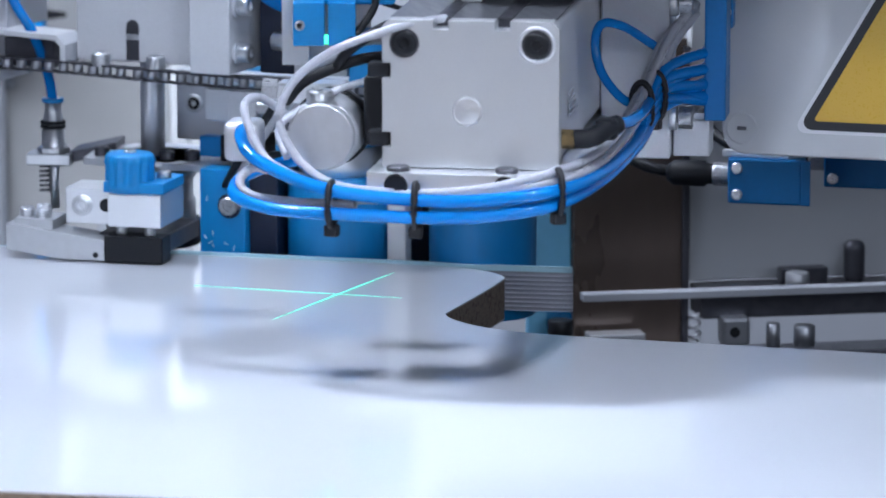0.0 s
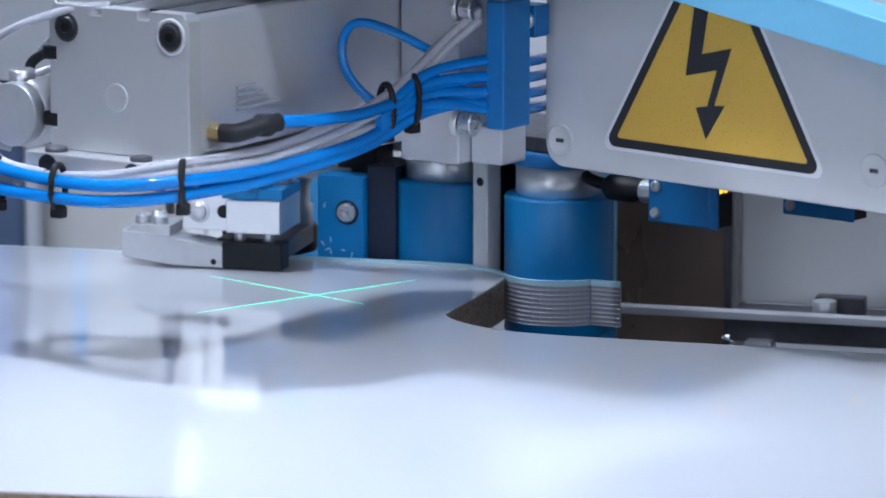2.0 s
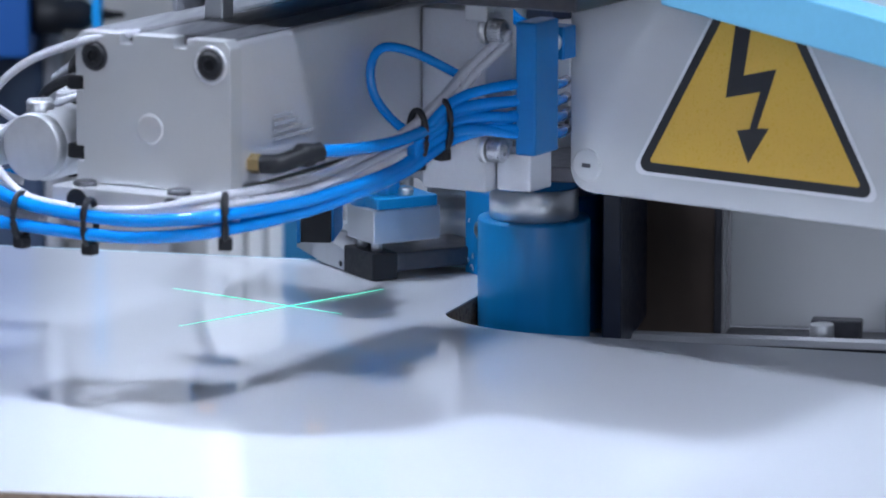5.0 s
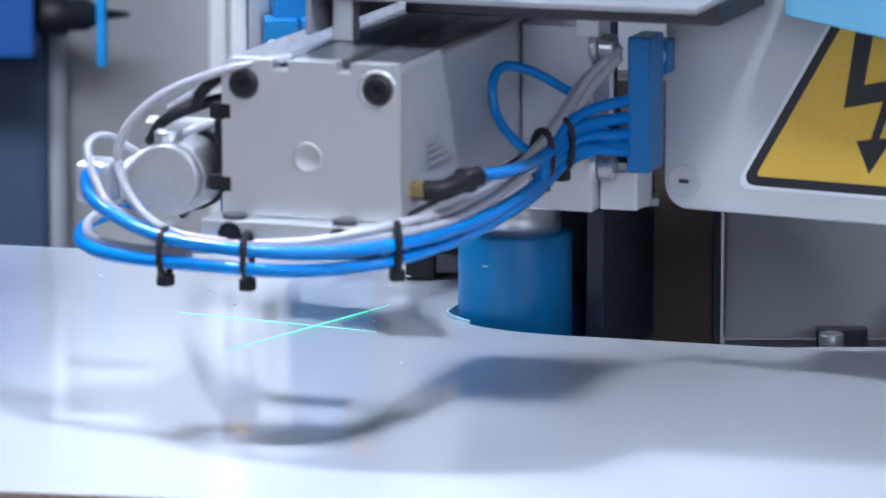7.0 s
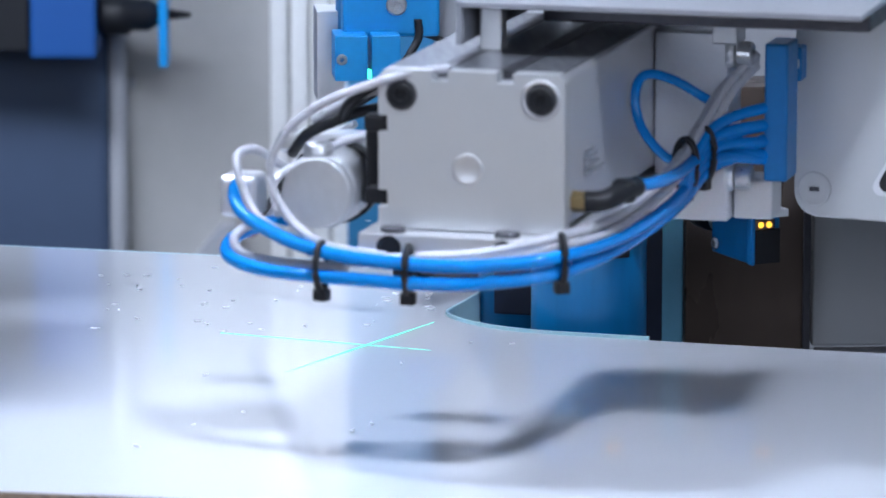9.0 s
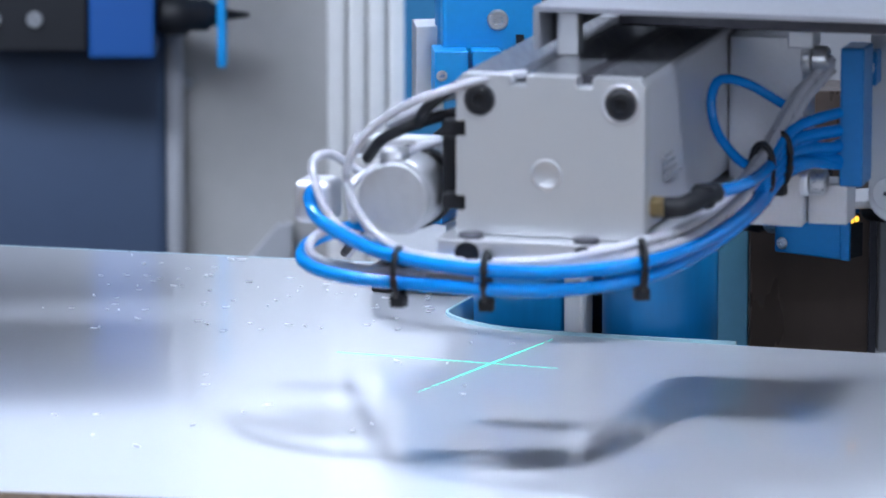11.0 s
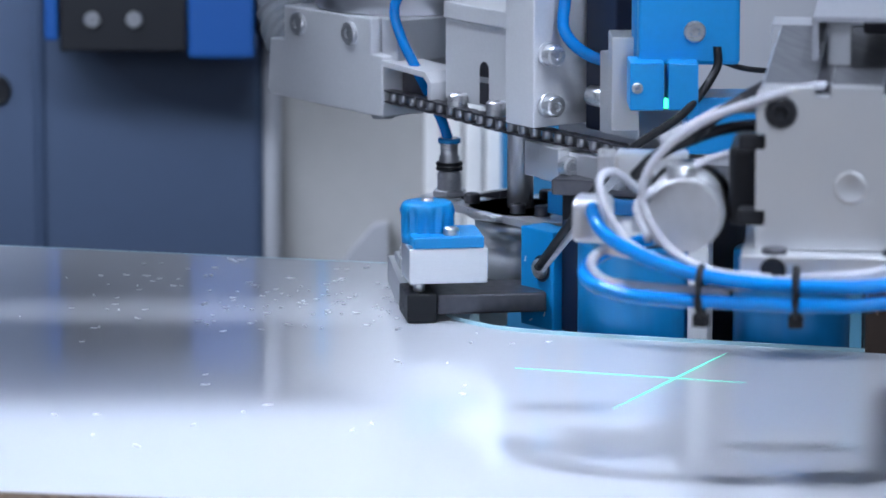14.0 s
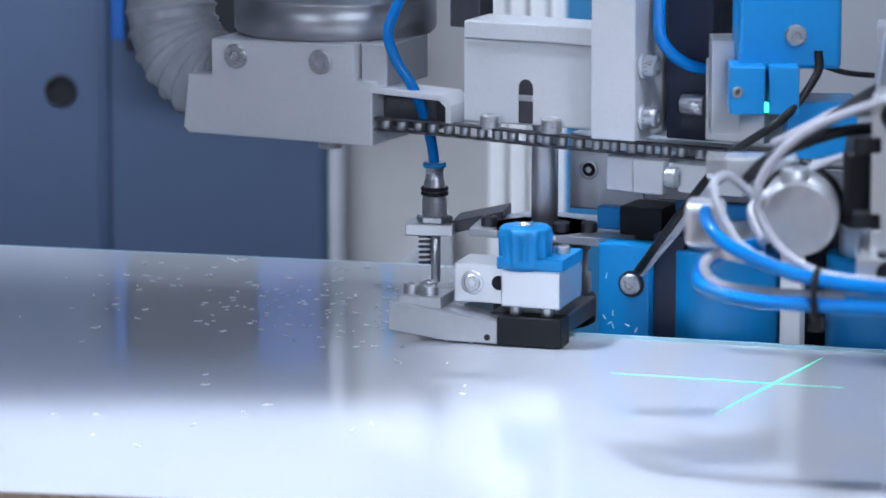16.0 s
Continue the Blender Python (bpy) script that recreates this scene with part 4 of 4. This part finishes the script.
TRIM_ROWS = [(0, -164.6, 2533, -7), (0.5, -148.5, 2528.3, -7), (1, -132.2, 2523.1, -7), (2, -100.6, 2513.6, -7.7), (2.5, -85.9, 2508.2, -8.8), (3, -71.6, 2502.5, -12.7), (3.5, -62.4, 2497, -17), (4, -54.6, 2492.9, -26), (4.2, -52, 2492, -29), (6.3, -20, 2496, -62), (7, -14, 2497, -72), (8, -16, 2497, -82), (9, -18, 2493, -88), (11.3, -30, 2456, -82), (11.5, -30, 2451, -79), (12, -30.8, 2436.1, -70), (12.5, -29, 2424.4, -63), (13, -23.6, 2411, -56), (13.5, -20, 2396, -47), (14, -11.4, 2378.8, -38.3), (14.5, -1, 2361.4, -28.9), (15, 13.8, 2334.8, -17.2), (15.5, 29, 2318.3, -11.8), (16, 43.5, 2308.3, -9.5)]
LASER_ROWS = [(0, -74.1, 2529.4, 0), (0.5, -64.7, 2524.9, 0), (1, -55.5, 2518.2, 0), (1.5, -48.8, 2509.3, 0), (2, -45.7, 2502.6, 0), (3, -54.6, 2502.6, 0), (4, -75.5, 2507.1, 0), (6.5, -93.1, 2491.7, 5),
              (7, -87.5, 2457.2, 5), (7.5, -80.9, 2442.4, 5), (8, -71.4, 2425.7, 5), (8.5, -61.9, 2413.4, 5), (9, -50.7, 2401.1, 5), (11.3, 14.2, 2335.8, 4), (11.5, 25.2, 2330.1, 3.4),
              (12, 45.8, 2322.4, 2.6), (12.5, 58.4, 2316.7, 2.3), (13, 70.9, 2313, 2.1), (13.5, 81.8, 2309.2, 1.9), (14, 94.5, 2303.5, 1.3), (14.5, 105.9, 2301.7, 1), (15, 118.4, 2296.1, 0.5), (15.5, 130, 2292.4, 0.2), (16, 142.4, 2290.5, 0)]
SENSOR_ROWS = [(0, 152.4, 2504.5, -13), (0.5, 161, 2493.8, -15), (1, 156.7, 2477.9, -20), (1.5, 140.8, 2462.2, -28), (2, 107.6, 2448.5, -38), (2.5, 64.7, 2439.9, -50), (3, 9.9, 2439.9, -64), (3.5, -34.5, 2448.5, -78),
               (4, -71, 2486, -88), (4.2, -85, 2490, -91), (5.2, -130, 2470, -96), (6.3, -132.2, 2438.2, -95), (7, -113.1, 2421.3, -88), (8, -41.3, 2399.7, -78), (8.5, 13.1, 2388.3, -72), (9, 61.3, 2375.3, -66), (9.2, 82.5, 2372, -63),
               (11.3, 179.4, 2359.2, -32), (12, 218.3, 2352.9, -22), (13, 251.4, 2346.5, -18), (16, 335.7, 2327.7, -17)]
CROSS_ROWS = [(0, -53.9, 2446.2, 0), (0.5, -46.6, 2444.6, -4), (1, -45.1, 2443.1, -10), (1.5, -50.9, 2441.5, -18), (2, -65.6, 2443.1, -26), (2.5, -77.4, 2447.8, -30), (3, -67.1, 2444.6, -26), (3.5, -74.4, 2446.2, -27),
              (4, -78.2, 2444.6, -26), (6.3, -74.9, 2366.5, -12), (7, -63.5, 2362.1, -9), (8, -50.3, 2342, -7), (9, -37.2, 2313.7, -5), (11.4, 38.3, 2261.9, -2), (12.5, 75.8, 2246, 0), (14.5, 121, 2231.6, 0), (16, 156.5, 2222.5, 0)]
# turn of the guide head about its knob
HEAD_ROWS = [(0, -8), (3.5, -6), (4, -10), (6.3, -25), (9, -25), (11.3, -24), (12, -28), (12.5, -29), (13, -34), (13.5, -40), (14, -44), (14.5, -42), (15, -26), (15.5, -14), (16, -8)]
GANTRY_ROWS = [(0, -155), (1.5, -135), (3.5, -119), (4.2, -116), (6.3, -116), (7, -113), (7.5, -105.5), (8, -95), (8.5, -83.5), (9, -71.5), (9.2, -67.5), (11.3, -26), (11.5, -21.6), (12, -10.5), (12.5, 0), (13, 12), (13.5, 22.5), (14, 34), (14.5, 44), (15, 56), (15.5, 67), (16, 78.6)]


def rows_of(rows, cy=0.0):
    return [(t, frame_at(x, y + cy, 0, a)) for t, x, y, a in rows]


def glide(rows, t, k):
    ts = [r[0] for r in rows]
    return float(np.interp(t, ts, [r[k] for r in rows]))


def contact(rows, t):
    """Arc length of the panel edge that lies nearest to the tool of these rows."""
    c = Vector((glide(rows, t, 1), glide(rows, t, 2)))
    return ARC[min(range(len(PATH_PTS)), key=lambda i: (PATH_PTS[i] - c).length)]


# where the straight band leaves its feed: seconds, x, y
FEED_ROWS = [(0, 67, 2515), (1.5, 94, 2489), (2.5, 88, 2458), (3.5, 86, 2437), (4.2, 82, 2418), (5.5, 74, 2380), (6.3, 78, 2360), (16, 260, 2300)]


chips = build_chips()


def motions():
    walk(gantry, [(t, frame_at(x, 3250)) for t, x in GANTRY_ROWS])
    walk(unit, rows_of(UNIT_ROWS, 2242.55))
    walk(rollers, rows_of(ROLLER_ROWS))
    walk(sensors, [(t, frame_at(x, y, 46, a)) for t, x, y, a in SENSOR_ROWS])
    walk(trimmer, rows_of(TRIM_ROWS))
    walk(guide_head, [(t, frame_at(-5, 12, 0, a)) for t, a in HEAD_ROWS])
    walk(laser, rows_of(LASER_ROWS))
    walk(cross, rows_of(CROSS_ROWS))
    # band pieces: glued behind the leading roller, still on the straight feed before it
    times = [k * 0.25 for k in range(27)] + [k * 0.5 for k in range(14, 33)]
    touch = list(np.maximum.accumulate([contact(ROLLER_ROWS, t) for t in times]))
    trimmed = list(np.maximum.accumulate([contact(TRIM_ROWS, t) for t in times]))
    s0, s1 = ARC[0] + 250, touch[-1] + 70
    n = int((s1 - s0) / SEG)
    for k in range(n):
        s = s0 + k * SEG
        ob = new("band_piece", BAND_MESH)
        ob.parent = band
        p, d = on_edge(s)
        turn = math.degrees(math.atan2(d.y, d.x))
        if s < trimmed[0]:
            ob.matrix_basis = frame_at(p.x, p.y, -1.6, turn)
            continue
        rows = []
        for t, sc, cut in zip(times, touch, trimmed):
            if s <= sc or t >= 6.3 and s <= sc + 42:
                m = frame_at(p.x, p.y, -1.6 if s < cut else 0, turn)
            else:
                q, e = on_edge(sc if t < 6.3 else sc + 42)
                feed = Vector((glide(FEED_ROWS, t, 1), glide(FEED_ROWS, t, 2)))
                hub = Vector((glide(ROLLER_ROWS, t, 1), glide(ROLLER_ROWS, t, 2)))
                line = [q.lerp(feed, k / 60) for k in range(61)]
                if t < 5.5:
                    line = [hub + (p - hub).normalized() * 30.5 if (p - hub).length < 30.5 else p for p in line]
                left, k = s - sc, 0
                while k < 59 and left > (line[k + 1] - line[k]).length:
                    left -= (line[k + 1] - line[k]).length
                    k += 1
                way = line[k + 1] - line[k]
                r = line[k] + way.normalized() * min(left, way.length)
                m = frame_at(r.x, r.y, 0 if t < 5 else -45, math.degrees(math.atan2(way.y, way.x)))
            rows.append((t, m))
        walk(ob, rows)
    for ob, x, y, a, t, rnd in chips:
        start = max(t, 0.6)
        rows = []
        for k in range(int((start - 0.4) / 0.5) + 1):
            q = frame_at(glide(TRIM_ROWS, k * 0.5, 1), glide(TRIM_ROWS, k * 0.5, 2), 0, glide(TRIM_ROWS, k * 0.5, 3)) @ Vector((-0.007, 0.092, 0))
            rows.append((k * 0.5, frame_at(q.x * 1000, q.y * 1000, 22, a + 40)))
        rest = frame_at(x, y, 0.3, a)
        walk(ob, rows + [(start - 0.1, frame_at((q.x * 1000 + x) / 2, (q.y * 1000 + y) / 2, 30, a + 20)), (start + 0.2, rest), (16.2, rest)])


motions()
